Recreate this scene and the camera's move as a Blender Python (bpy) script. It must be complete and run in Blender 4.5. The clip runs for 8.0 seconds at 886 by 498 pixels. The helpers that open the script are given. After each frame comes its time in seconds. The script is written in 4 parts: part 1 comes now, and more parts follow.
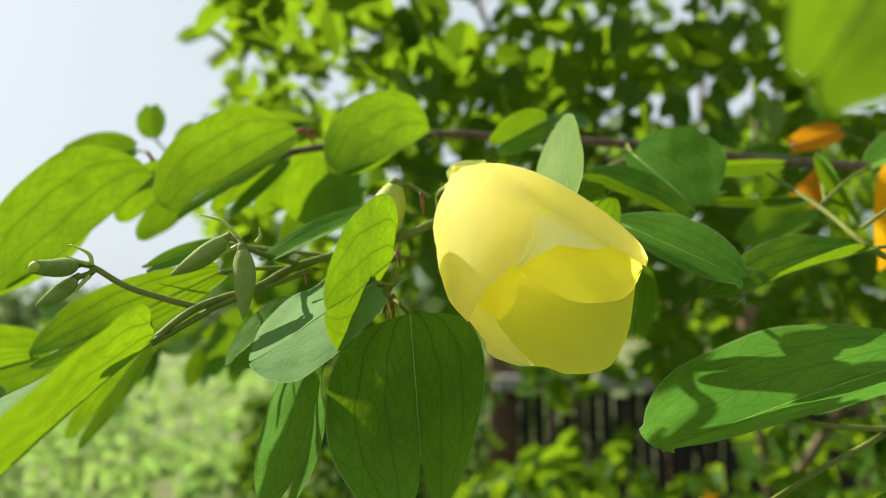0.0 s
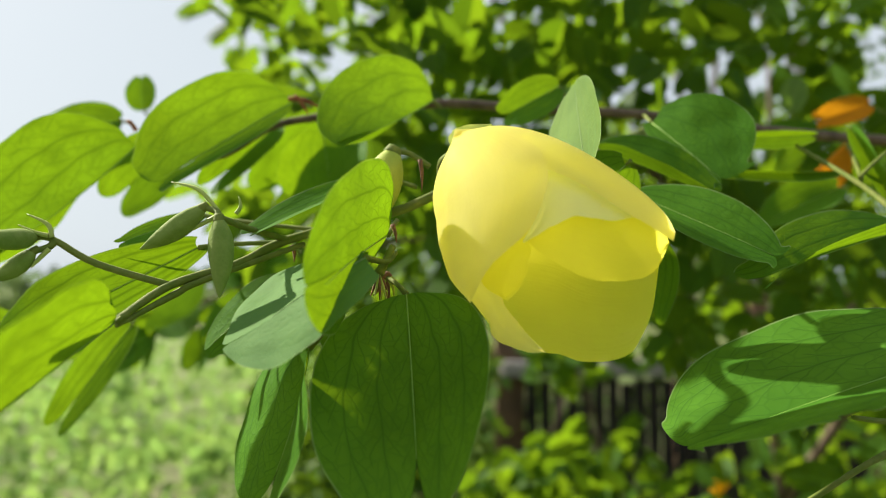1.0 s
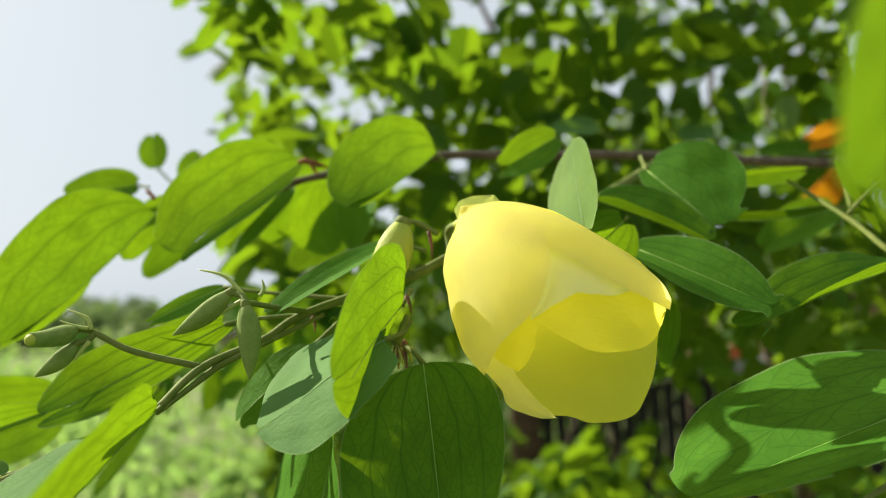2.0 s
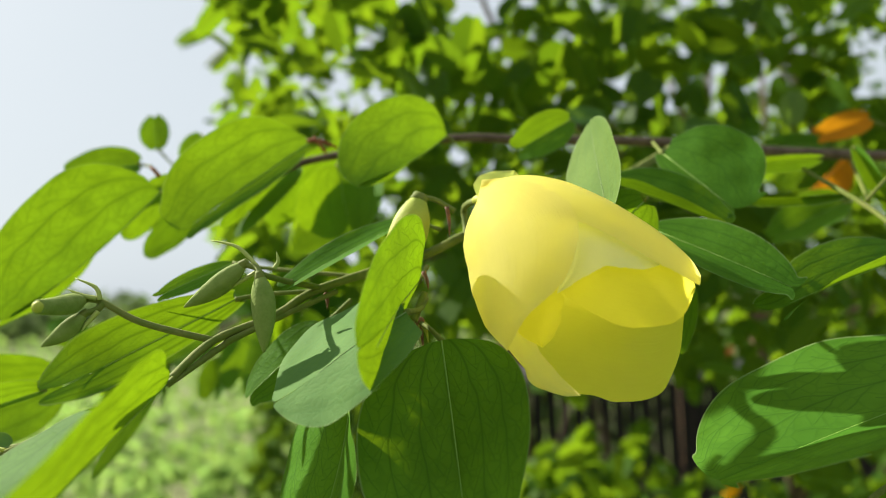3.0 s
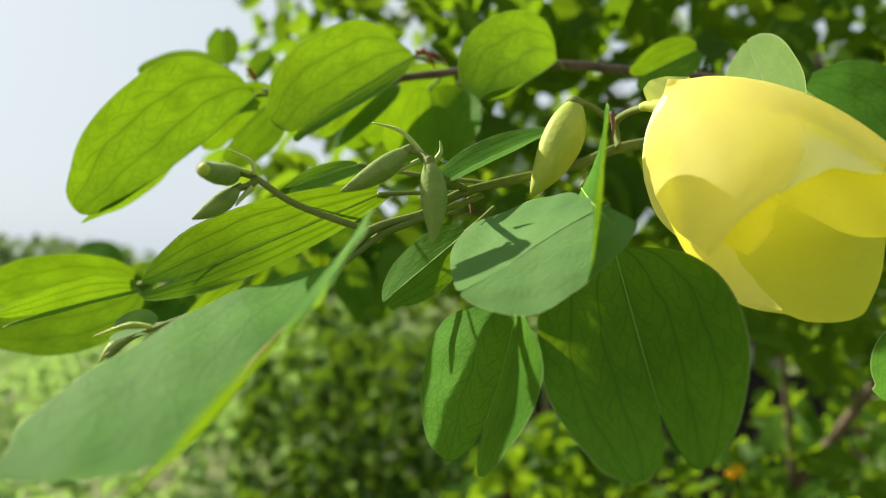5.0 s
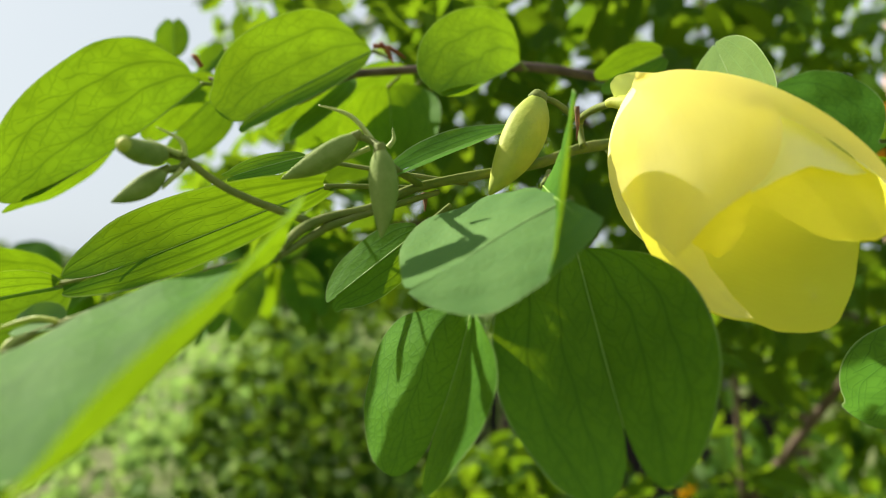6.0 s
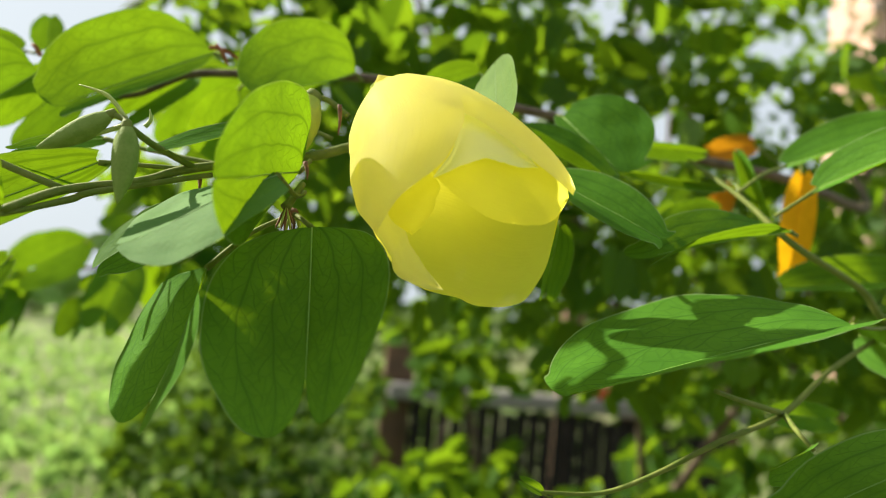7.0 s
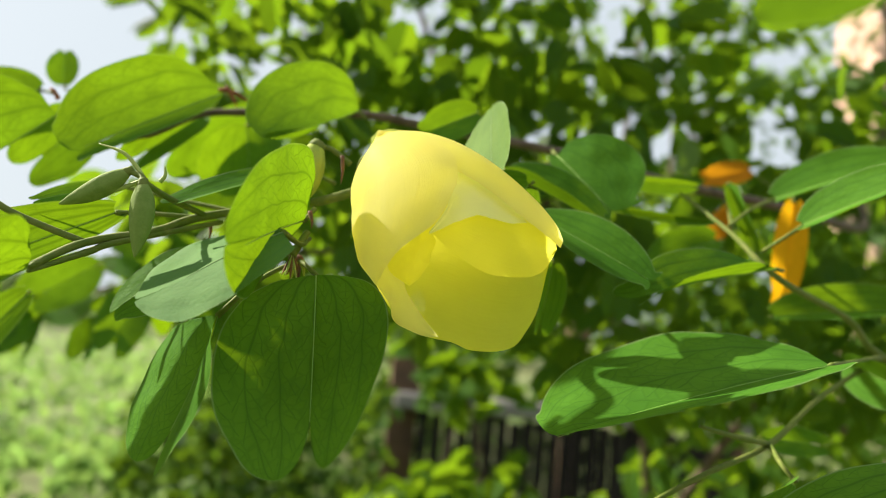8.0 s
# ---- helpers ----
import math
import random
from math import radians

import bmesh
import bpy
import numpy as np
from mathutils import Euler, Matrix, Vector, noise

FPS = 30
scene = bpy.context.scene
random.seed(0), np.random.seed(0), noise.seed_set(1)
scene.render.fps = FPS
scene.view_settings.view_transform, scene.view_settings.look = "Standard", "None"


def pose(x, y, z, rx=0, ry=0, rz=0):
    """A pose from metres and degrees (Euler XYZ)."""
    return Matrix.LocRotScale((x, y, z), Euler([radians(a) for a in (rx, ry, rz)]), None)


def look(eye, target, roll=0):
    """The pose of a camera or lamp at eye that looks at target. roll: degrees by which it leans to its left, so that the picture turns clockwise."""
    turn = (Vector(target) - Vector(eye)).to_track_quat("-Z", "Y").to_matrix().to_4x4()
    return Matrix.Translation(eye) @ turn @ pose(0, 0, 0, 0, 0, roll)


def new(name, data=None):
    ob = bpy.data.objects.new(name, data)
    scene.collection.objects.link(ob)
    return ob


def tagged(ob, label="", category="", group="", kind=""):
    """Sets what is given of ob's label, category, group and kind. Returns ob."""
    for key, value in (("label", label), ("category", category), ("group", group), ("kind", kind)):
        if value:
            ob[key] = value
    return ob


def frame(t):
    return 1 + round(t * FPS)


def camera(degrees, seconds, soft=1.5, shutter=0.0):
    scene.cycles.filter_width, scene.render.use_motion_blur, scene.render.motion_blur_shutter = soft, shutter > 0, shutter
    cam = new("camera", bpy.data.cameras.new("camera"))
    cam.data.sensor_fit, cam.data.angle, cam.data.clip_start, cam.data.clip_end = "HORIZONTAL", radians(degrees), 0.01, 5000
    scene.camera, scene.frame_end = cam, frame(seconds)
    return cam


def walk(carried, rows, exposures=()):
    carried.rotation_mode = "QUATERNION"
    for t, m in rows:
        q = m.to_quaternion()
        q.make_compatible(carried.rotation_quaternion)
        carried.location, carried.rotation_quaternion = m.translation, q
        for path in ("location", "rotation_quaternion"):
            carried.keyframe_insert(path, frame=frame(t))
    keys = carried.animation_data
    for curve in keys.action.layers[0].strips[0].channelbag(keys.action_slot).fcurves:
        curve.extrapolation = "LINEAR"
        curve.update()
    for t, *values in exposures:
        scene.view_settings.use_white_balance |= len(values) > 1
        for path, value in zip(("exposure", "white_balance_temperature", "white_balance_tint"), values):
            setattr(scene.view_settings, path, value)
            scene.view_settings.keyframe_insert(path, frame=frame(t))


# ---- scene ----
cam = camera(64.0, 8.0, soft=0.95)
cam.data.dof.use_dof = True
cam.data.dof.focus_distance = 0.172
cam.data.dof.aperture_fstop = 10.0
# seconds, eye x y z, heading to the left, pitch up, lean
PATH = [
    (0, 0.00000, 0.00000, 1.40000, -0.000, 4.000, -0.500),
    (0.3, -0.00079, 0.00704, 1.37372, 2.406, 4.943, 0.783),
    (0.5, -0.00569, 0.00795, 1.38668, 0.725, 3.567, 1.079),
    (0.7, -0.00328, 0.00847, 1.40547, 0.432, 2.805, 0.073),
    (1, 0.00155, 0.01978, 1.39828, 0.582, 2.831, -0.208),
    (1.5, 0.00031, 0.00718, 1.41245, 0.916, 2.433, -1.552),
    (1.7, 0.00044, 0.00732, 1.41592, 0.741, 2.959, -2.894),
    (2.8, 0.00301, 0.00968, 1.40341, 1.435, 3.887, -3.220),
    (3, -0.00644, 0.01256, 1.40794, 0.404, 3.448, -2.307),
    (3.3, -0.00434, 0.01517, 1.42138, 1.032, 3.883, -3.855),
    (3.5, -0.00807, 0.02521, 1.41525, 0.580, 3.188, -2.610),
    (3.7, -0.01038, 0.03194, 1.39804, 0.742, 3.352, -1.801),
    (4, -0.01608, 0.02542, 1.39511, -0.260, 2.507, 0.756),
    (4.5, -0.03736, 0.01961, 1.39140, -0.111, 2.541, 1.794),
    (4.7, -0.04796, 0.02064, 1.39265, -0.360, 1.360, 1.735),
    (5.8, -0.05125, 0.04525, 1.38198, -2.497, 1.992, 2.520),
    (6, -0.04757, 0.03985, 1.38701, -3.821, 2.825, 3.055),
    (6.5, -0.00865, 0.02664, 1.38925, -5.346, 4.827, 4.128),
    (7, 0.00107, 0.01755, 1.37835, -7.300, 5.218, 5.543),
    (7.5, 0.00858, 0.01003, 1.37906, -7.618, 6.547, 5.610),
    (8, 0.00126, 0.00609, 1.38748, -6.713, 5.760, 5.446),
]


def eye_pose(x, y, z, heading, up, lean):
    h, p = radians(heading), radians(up)
    ahead = Vector((-math.sin(h) * math.cos(p), math.cos(h) * math.cos(p), math.sin(p)))
    return look((x, y, z), Vector((x, y, z)) + ahead, lean)


walk(cam, [(row[0], eye_pose(*row[1:])) for row in PATH], [(0.0, 1.38), (0.5, 1.40), (1.0, 1.34), (1.7, 1.31), (4.5, 1.33), (6.0, 1.34), (7.0, 1.42), (8.0, 1.42)])

# ---- light ----
SUN_TO = Vector((-0.66, 0.43, 0.62)).normalized()
sun = new("sun", bpy.data.lights.new("sun", "SUN"))
sun.data.energy, sun.data.angle, sun.data.color = 5.0, radians(0.8), (1.0, 0.93, 0.78)
sun.matrix_world = look(SUN_TO * 30, (0, 0, 0))
world = bpy.data.worlds.new("world")
scene.world = world
world.use_nodes = True
sky = world.node_tree.nodes.new("ShaderNodeTexSky")
sky.sky_type, sky.sun_disc = "NISHITA", False
sky.sun_elevation = math.asin(SUN_TO.z)
sky.sun_rotation = math.atan2(SUN_TO.x, SUN_TO.y)
sky.air_density, sky.dust_density, sky.ozone_density = 1.0, 3.6, 2.0
pale = world.node_tree.nodes.new("ShaderNodeHueSaturation")
pale.inputs["Saturation"].default_value = 0.45
world.node_tree.links.new(sky.outputs[0], pale.inputs["Color"])
haze = world.node_tree.nodes.new("ShaderNodeMix")
haze.data_type = "RGBA"
haze.inputs[0].default_value = 0.85
haze.inputs[7].default_value = (6.2, 6.9, 7.4, 1)
world.node_tree.links.new(pale.outputs[0], haze.inputs[6])
world.node_tree.links.new(haze.outputs[2], world.node_tree.nodes["Background"].inputs[0])
world.node_tree.nodes["Background"].inputs[1].default_value = 0.0465


# ---- materials ----
def material(name):
    m = bpy.data.materials.new(name)
    m.use_nodes = True
    t = m.node_tree
    t.nodes.clear()
    return m, t.nodes, t.links


def node(nodes, kind, **values):
    n = nodes.new(kind)
    for key, value in values.items():
        n.inputs[key.replace("_", " ")].default_value = value
    return n


def calc(nodes, links, op, a, b=None, c=None):
    n = nodes.new("ShaderNodeMath")
    n.operation = op
    for k, v in enumerate((a, b, c)):
        if v is None:
            continue
        if isinstance(v, (int, float)):
            n.inputs[k].default_value = v
        else:
            links.new(v, n.inputs[k])
    return n.outputs[0]


def blend(nodes, links, fac, a, b, mode="MIX"):
    n = nodes.new("ShaderNodeMix")
    n.data_type, n.blend_type = "RGBA", mode
    for slot, v in ((0, fac), (6, a), (7, b)):
        if isinstance(v, (int, float)):
            n.inputs[slot].default_value = v
        elif isinstance(v, tuple):
            n.inputs[slot].default_value = (*v, 1)
        else:
            links.new(v, n.inputs[slot])
    return n.outputs[2]


def noise_tex(nodes, links, scale, detail=3.0, coords=None):
    n = node(nodes, "ShaderNodeTexNoise", Scale=scale, Detail=detail)
    if coords is None:
        tc = nodes.new("ShaderNodeTexCoord")
        coords = tc.outputs["Object"]
    links.new(coords, n.inputs["Vector"])
    return n.outputs["Fac"]


def ramp(nodes, links, fac, lo, hi):
    n = nodes.new("ShaderNodeMapRange")
    n.inputs["From Min"].default_value, n.inputs["From Max"].default_value = lo, hi
    links.new(fac, n.inputs["Value"])
    return n.outputs["Result"]


def sheet_shader(nodes, links, colour, through_colour, share, rough, height=None, spec=0.05, strength=0.2, dist=0.0004, sheen=0.0, clear=None):
    """A thin living sheet: glossy-diffuse face that also lets light through."""
    p = nodes.new("ShaderNodeBsdfPrincipled")
    links.new(colour, p.inputs["Base Color"])
    p.inputs["Roughness"].default_value = rough
    p.inputs["Specular IOR Level"].default_value = spec
    p.inputs["Sheen Weight"].default_value, p.inputs["Sheen Roughness"].default_value = sheen, 0.45
    tr = nodes.new("ShaderNodeBsdfTranslucent")
    links.new(through_colour, tr.inputs["Color"])
    if height is not None:
        b = node(nodes, "ShaderNodeBump", Strength=strength, Distance=dist)
        links.new(height, b.inputs["Height"])
        links.new(b.outputs[0], p.inputs["Normal"])
        links.new(b.outputs[0], tr.inputs["Normal"])
    mix = nodes.new("ShaderNodeMixShader")
    mix.inputs[0].default_value = share
    links.new(p.outputs[0], mix.inputs[1])
    links.new(tr.outputs[0], mix.inputs[2])
    if clear:
        see = nodes.new("ShaderNodeBsdfTransparent")
        see.inputs["Color"].default_value = (*clear[1], 1)
        solid, mix = mix, nodes.new("ShaderNodeMixShader")
        mix.inputs[0].default_value = clear[0]
        links.new(solid.outputs[0], mix.inputs[1])
        links.new(see.outputs[0], mix.inputs[2])
    out = nodes.new("ShaderNodeOutputMaterial")
    links.new(mix.outputs[0], out.inputs[0])


def leaf_material(name, face, glow, veins=True, share=0.5, rough=0.45, vary=0.25, marked=0.40, tone=0.45):
    m, nodes, links = material(name)
    info = nodes.new("ShaderNodeObjectInfo")
    geo = nodes.new("ShaderNodeNewGeometry")
    rnd = calc(nodes, links, "FRACT", calc(nodes, links, "ADD", info.outputs["Random"], geo.outputs["Random Per Island"]))
    mott = noise_tex(nodes, links, 160.0, 4.0)
    blot = noise_tex(nodes, links, 38.0, 3.0)
    dark = tuple(c * 0.72 for c in face)
    lite = (face[0] * 1.5, face[1] * 1.22, face[2] * 1.2)
    col = blend(nodes, links, ramp(nodes, links, blot, 0.35, 0.68), dark, lite)
    col = blend(nodes, links, calc(nodes, links, "MULTIPLY", mott, 0.35), col, tuple(c * 0.6 for c in face))
    warm = (face[0] * 2.1, face[1] * 1.25, face[2] * 0.8)
    col = blend(nodes, links, calc(nodes, links, "MULTIPLY", rnd, vary), col, warm)
    thr = blend(nodes, links, ramp(nodes, links, calc(nodes, links, "ADD", calc(nodes, links, "MULTIPLY", blot, 0.6), calc(nodes, links, "MULTIPLY", mott, 0.4)), 0.36, 0.64), tuple(c * 0.70 for c in glow), tuple(c * 1.08 for c in glow))
    thr = blend(nodes, links, calc(nodes, links, "MULTIPLY", rnd, vary), thr, (glow[0] * 1.5, glow[1] * 1.08, glow[2]))
    height = mott
    if veins:
        uv, sp = nodes.new("ShaderNodeUVMap"), nodes.new("ShaderNodeUVMap")
        uv.uv_map, sp.uv_map = "UVMap", "Span"
        sep, wid = nodes.new("ShaderNodeSeparateXYZ"), nodes.new("ShaderNodeSeparateXYZ")
        links.new(uv.outputs[0], sep.inputs[0])
        links.new(sp.outputs[0], wid.inputs[0])
        flat = nodes.new("ShaderNodeCombineXYZ")
        links.new(sep.outputs[0], flat.inputs[0])
        links.new(wid.outputs[1], flat.inputs[1])
        links.new(calc(nodes, links, "MULTIPLY", info.outputs["Random"], 9.0), flat.inputs[2])
        wob, wild = noise_tex(nodes, links, 5.0, 1.0, flat.outputs[0]), noise_tex(nodes, links, 9.0, 2.0, flat.outputs[0])
        u, span = sep.outputs[0], wid.outputs[0]
        v = calc(nodes, links, "ADD", sep.outputs[1], calc(nodes, links, "MULTIPLY", calc(nodes, links, "SUBTRACT", wob, 0.5), 0.16))
        # three main veins a lobe fan out from the stalk and run to its end
        band = calc(nodes, links, "MULTIPLY", v, 3.0)
        off = calc(nodes, links, "ABSOLUTE", calc(nodes, links, "SUBTRACT", calc(nodes, links, "FRACT", calc(nodes, links, "ADD", band, 0.5)), 0.5))
        wide = calc(nodes, links, "ADD", 0.0032, calc(nodes, links, "MULTIPLY", 0.0065, calc(nodes, links, "SUBTRACT", 1.0, u)))
        main = ramp(nodes, links, calc(nodes, links, "DIVIDE", calc(nodes, links, "MULTIPLY", calc(nodes, links, "MULTIPLY", off, 0.333), span), wide), 1.15, 0.3)
        halo = ramp(nodes, links, calc(nodes, links, "DIVIDE", calc(nodes, links, "MULTIPLY", calc(nodes, links, "MULTIPLY", off, 0.333), span), wide), 4.5, 0.5)
        # side veins climb from them, staggered from band to band
        stagger = calc(nodes, links, "MULTIPLY", calc(nodes, links, "FLOOR", calc(nodes, links, "ADD", band, 0.5)), 0.37)
        run = calc(nodes, links, "SUBTRACT", calc(nodes, links, "MULTIPLY", u, 7.5), calc(nodes, links, "MULTIPLY", off, 2.2))
        run = calc(nodes, links, "ADD", calc(nodes, links, "ADD", run, stagger), calc(nodes, links, "MULTIPLY", wild, 0.9))
        side = ramp(nodes, links, calc(nodes, links, "ABSOLUTE", calc(nodes, links, "SUBTRACT", calc(nodes, links, "FRACT", run), 0.5)), 0.085, 0.015)
        net = nodes.new("ShaderNodeTexVoronoi")
        net.feature = "DISTANCE_TO_EDGE"
        net.inputs["Scale"].default_value = 17.0
        links.new(flat.outputs[0], net.inputs["Vector"])
        mesh_v = ramp(nodes, links, net.outputs["Distance"], 0.11, 0.0)
        # a thin pale rim
        rim = ramp(nodes, links, calc(nodes, links, "MULTIPLY", calc(nodes, links, "SUBTRACT", 1.0, sep.outputs[1]), span), 0.008, 0.003)
        fine = calc(nodes, links, "MAXIMUM", calc(nodes, links, "MULTIPLY", side, 0.6), calc(nodes, links, "MULTIPLY", mesh_v, 0.34))
        vein = calc(nodes, links, "MAXIMUM", calc(nodes, links, "MULTIPLY", main, 0.75), fine)
        col = blend(nodes, links, calc(nodes, links, "MULTIPLY", vein, marked), col, tuple(c * tone for c in face))
        col = blend(nodes, links, calc(nodes, links, "MULTIPLY", rim, 0.6), col, (0.32, 0.42, 0.18))
        thr = blend(nodes, links, calc(nodes, links, "MULTIPLY", calc(nodes, links, "MAXIMUM", calc(nodes, links, "MAXIMUM", calc(nodes, links, "MULTIPLY", main, 0.8), calc(nodes, links, "MULTIPLY", halo, 0.34)), calc(nodes, links, "MULTIPLY", fine, 1.0)), 0.85), thr, tuple(c * 0.34 for c in glow))
        # the blade bulges between its veins
        quilt = ramp(nodes, links, net.outputs["Distance"], 0.0, 0.45)
        quilt = calc(nodes, links, "ADD", calc(nodes, links, "MULTIPLY", quilt, 0.35), calc(nodes, links, "MULTIPLY", blot, 0.8))
        height = calc(nodes, links, "SUBTRACT", calc(nodes, links, "ADD", calc(nodes, links, "MULTIPLY", mott, 0.3), quilt), calc(nodes, links, "MULTIPLY", vein, 0.5))
    sheet_shader(nodes, links, col, thr, share, rough, height, strength=0.26 if veins else 0.2, dist=0.0005 if veins else 0.0004)
    return m


def petal_material(name, face, glow, share):
    m, nodes, links = material(name)
    uv = nodes.new("ShaderNodeUVMap")
    mapping = nodes.new("ShaderNodeMapping")
    mapping.inputs["Scale"].default_value = (1.2, 30.0, 1.0)
    links.new(uv.outputs[0], mapping.inputs[0])
    streak = noise_tex(nodes, links, 2.2, 4.0, mapping.outputs[0])
    crep = noise_tex(nodes, links, 420.0, 3.0)
    soft = noise_tex(nodes, links, 60.0, 2.0)
    col = blend(nodes, links, ramp(nodes, links, streak, 0.35, 0.7), face, tuple(c * 0.96 for c in face))
    thr = blend(nodes, links, ramp(nodes, links, soft, 0.3, 0.7), glow, tuple(c * 0.88 for c in glow))
    thr = blend(nodes, links, calc(nodes, links, "MULTIPLY", streak, 0.2), thr, tuple(c * 0.85 for c in glow))
    h = calc(nodes, links, "ADD", calc(nodes, links, "MULTIPLY", streak, 0.25), calc(nodes, links, "MULTIPLY", crep, 0.3))
    sheet_shader(nodes, links, col, thr, share, 0.6, h, 0.2, 0.4, 0.0009, clear=(0.06, (1.0, 0.96, 0.6)))
    return m


def solid_material(name, a, b, scale=80.0, rough=0.6, spec=0.4, bump=0.3, dist=0.0005, metal=0.0):
    m, nodes, links = material(name)
    big, fine = noise_tex(nodes, links, scale, 4.0), noise_tex(nodes, links, scale * 6, 3.0)
    col = blend(nodes, links, ramp(nodes, links, big, 0.35, 0.65), a, b)
    col = blend(nodes, links, calc(nodes, links, "MULTIPLY", fine, 0.4), col, tuple(c * 0.55 for c in a))
    p = nodes.new("ShaderNodeBsdfPrincipled")
    links.new(col, p.inputs["Base Color"])
    p.inputs["Roughness"].default_value, p.inputs["Specular IOR Level"].default_value = rough, spec
    bm_ = node(nodes, "ShaderNodeBump", Strength=bump, Distance=dist)
    links.new(calc(nodes, links, "ADD", big, fine), bm_.inputs["Height"])
    links.new(bm_.outputs[0], p.inputs["Normal"])
    out = nodes.new("ShaderNodeOutputMaterial")
    links.new(p.outputs[0], out.inputs[0])
    return m


LEAF = leaf_material("leaf_green", (0.062, 0.208, 0.022), (0.176, 0.304, 0.004), share=0.47, rough=0.62, vary=0.15)
LEAF_PALE = leaf_material("leaf_pale_underside", (0.088, 0.208, 0.064), (0.17, 0.31, 0.02), share=0.36, rough=0.7, vary=0.1, marked=0.35, tone=1.7)
LEAF_YOUNG = leaf_material("young_leaf_pale", (0.108, 0.205, 0.052), (0.18, 0.31, 0.02), share=0.36, rough=0.7, vary=0.1, marked=0.35, tone=1.7)
LEAF_FAR = leaf_material("crown_leaf_green", (0.034, 0.10, 0.016), (0.175, 0.315, 0.008), False, 0.50, 0.5, 0.35)
# crown leaf green darkened: the colour carries shade for inner leaves, bush, hedge
SHADED_LEAF = leaf_material("shaded_leaf_green", (0.024, 0.070, 0.012), (0.12, 0.23, 0.010), False, 0.36, 0.5, 0.4)
WEED = leaf_material("weed_green", (0.145, 0.285, 0.085), (0.30, 0.51, 0.12), False, 0.45, 0.6, 0.4)
# far trees' green greyed: the haze is put into the leaf colour
HAZE = leaf_material("hazed_foliage", (0.08, 0.14, 0.06), (0.16, 0.26, 0.08), False, 0.3, 0.7, 0.3)
DULL_ORANGE = leaf_material("browning_orange_leaf", (0.42, 0.19, 0.012), (0.62, 0.29, 0.008), False, 0.45, 0.6, 0.2)
ORANGE = leaf_material("withered_orange_leaf", (0.66, 0.34, 0.010), (0.92, 0.50, 0.008), False, 0.45, 0.55, 0.1)
PETAL_OUT = petal_material("petal_outside", (0.87, 0.81, 0.34), (0.91, 0.86, 0.31), 0.76)
PETAL_IN = petal_material("petal_inside", (0.96, 0.88, 0.12), (1.0, 0.93, 0.10), 0.79)
PETAL_FOLD = petal_material("petal_fold", (0.90, 0.91, 0.52), (0.92, 0.93, 0.46), 0.55)
SEPAL_SKIN = petal_material("sepal_skin", (0.60, 0.66, 0.20), (0.62, 0.70, 0.14), 0.55)
MIDRIB = solid_material("pale_green_midrib", (0.19, 0.33, 0.05), (0.24, 0.36, 0.07), 300.0, 0.6, 0.2)
STEM = solid_material("green_stem", (0.115, 0.16, 0.026), (0.17, 0.19, 0.045), 300.0, 0.7, 0.14)
WOOD = solid_material("brown_twig_bark", (0.075, 0.05, 0.03), (0.14, 0.10, 0.065), 200.0, 0.8)
BUD = solid_material("bud_green", (0.155, 0.225, 0.045), (0.225, 0.285, 0.075), 260.0, 0.75, 0.10)
BUD_YELLOW = solid_material("bud_yellow_green", (0.40, 0.43, 0.06), (0.29, 0.37, 0.05), 120.0, 0.6, 0.15)
SEPAL = solid_material("sepal_green", (0.42, 0.46, 0.12), (0.30, 0.38, 0.08), 150.0, 0.6)
RED_STIPULE = solid_material("reddish_stipule", (0.20, 0.055, 0.022), (0.28, 0.11, 0.04), 300.0, 0.7, 0.2)
STIPULE = solid_material("dry_brown_stipule", (0.22, 0.10, 0.045), (0.12, 0.055, 0.03), 400.0, 0.8)
SOIL = solid_material("meadow_ground", (0.10, 0.15, 0.04), (0.15, 0.14, 0.07), 1.3, 0.9, 0.2, 0.6, 0.05)
# slat wood darkened: shade from hedge and crown is put into its colour
SHADED_WOOD = solid_material("shaded_old_wood", (0.022, 0.018, 0.016), (0.014, 0.012, 0.011), 14.0, 0.9, 0.2, 0.6, 0.004)
COPING = solid_material("grey_concrete", (0.27, 0.25, 0.235), (0.18, 0.17, 0.16), 9.0, 0.9, 0.2, 0.5, 0.004)
POST = solid_material("weathered_wood", (0.17, 0.10, 0.06), (0.10, 0.065, 0.045), 12.0, 0.85, 0.2, 0.5, 0.004)
PLASTER = solid_material("pink_plaster", (0.62, 0.40, 0.31), (0.55, 0.35, 0.28), 0.8, 0.9, 0.2, 0.3, 0.01)
TERRACOTTA = solid_material("orange_clay", (0.62, 0.13, 0.045), (0.5, 0.1, 0.04), 10.0, 0.8)
GLASS = solid_material("dark_window_glass", (0.03, 0.035, 0.04), (0.02, 0.025, 0.03), 3.0, 0.12, 0.6, 0.0)

# ---- building helpers ----
ORIGIN = {}


def thing(name, at, label, category, group="", kind=""):
    ob = new(name)
    ob.empty_display_size = 0.01
    ob.location = at
    ORIGIN[ob] = Vector(at)
    return tagged(ob, label, category, group, kind)


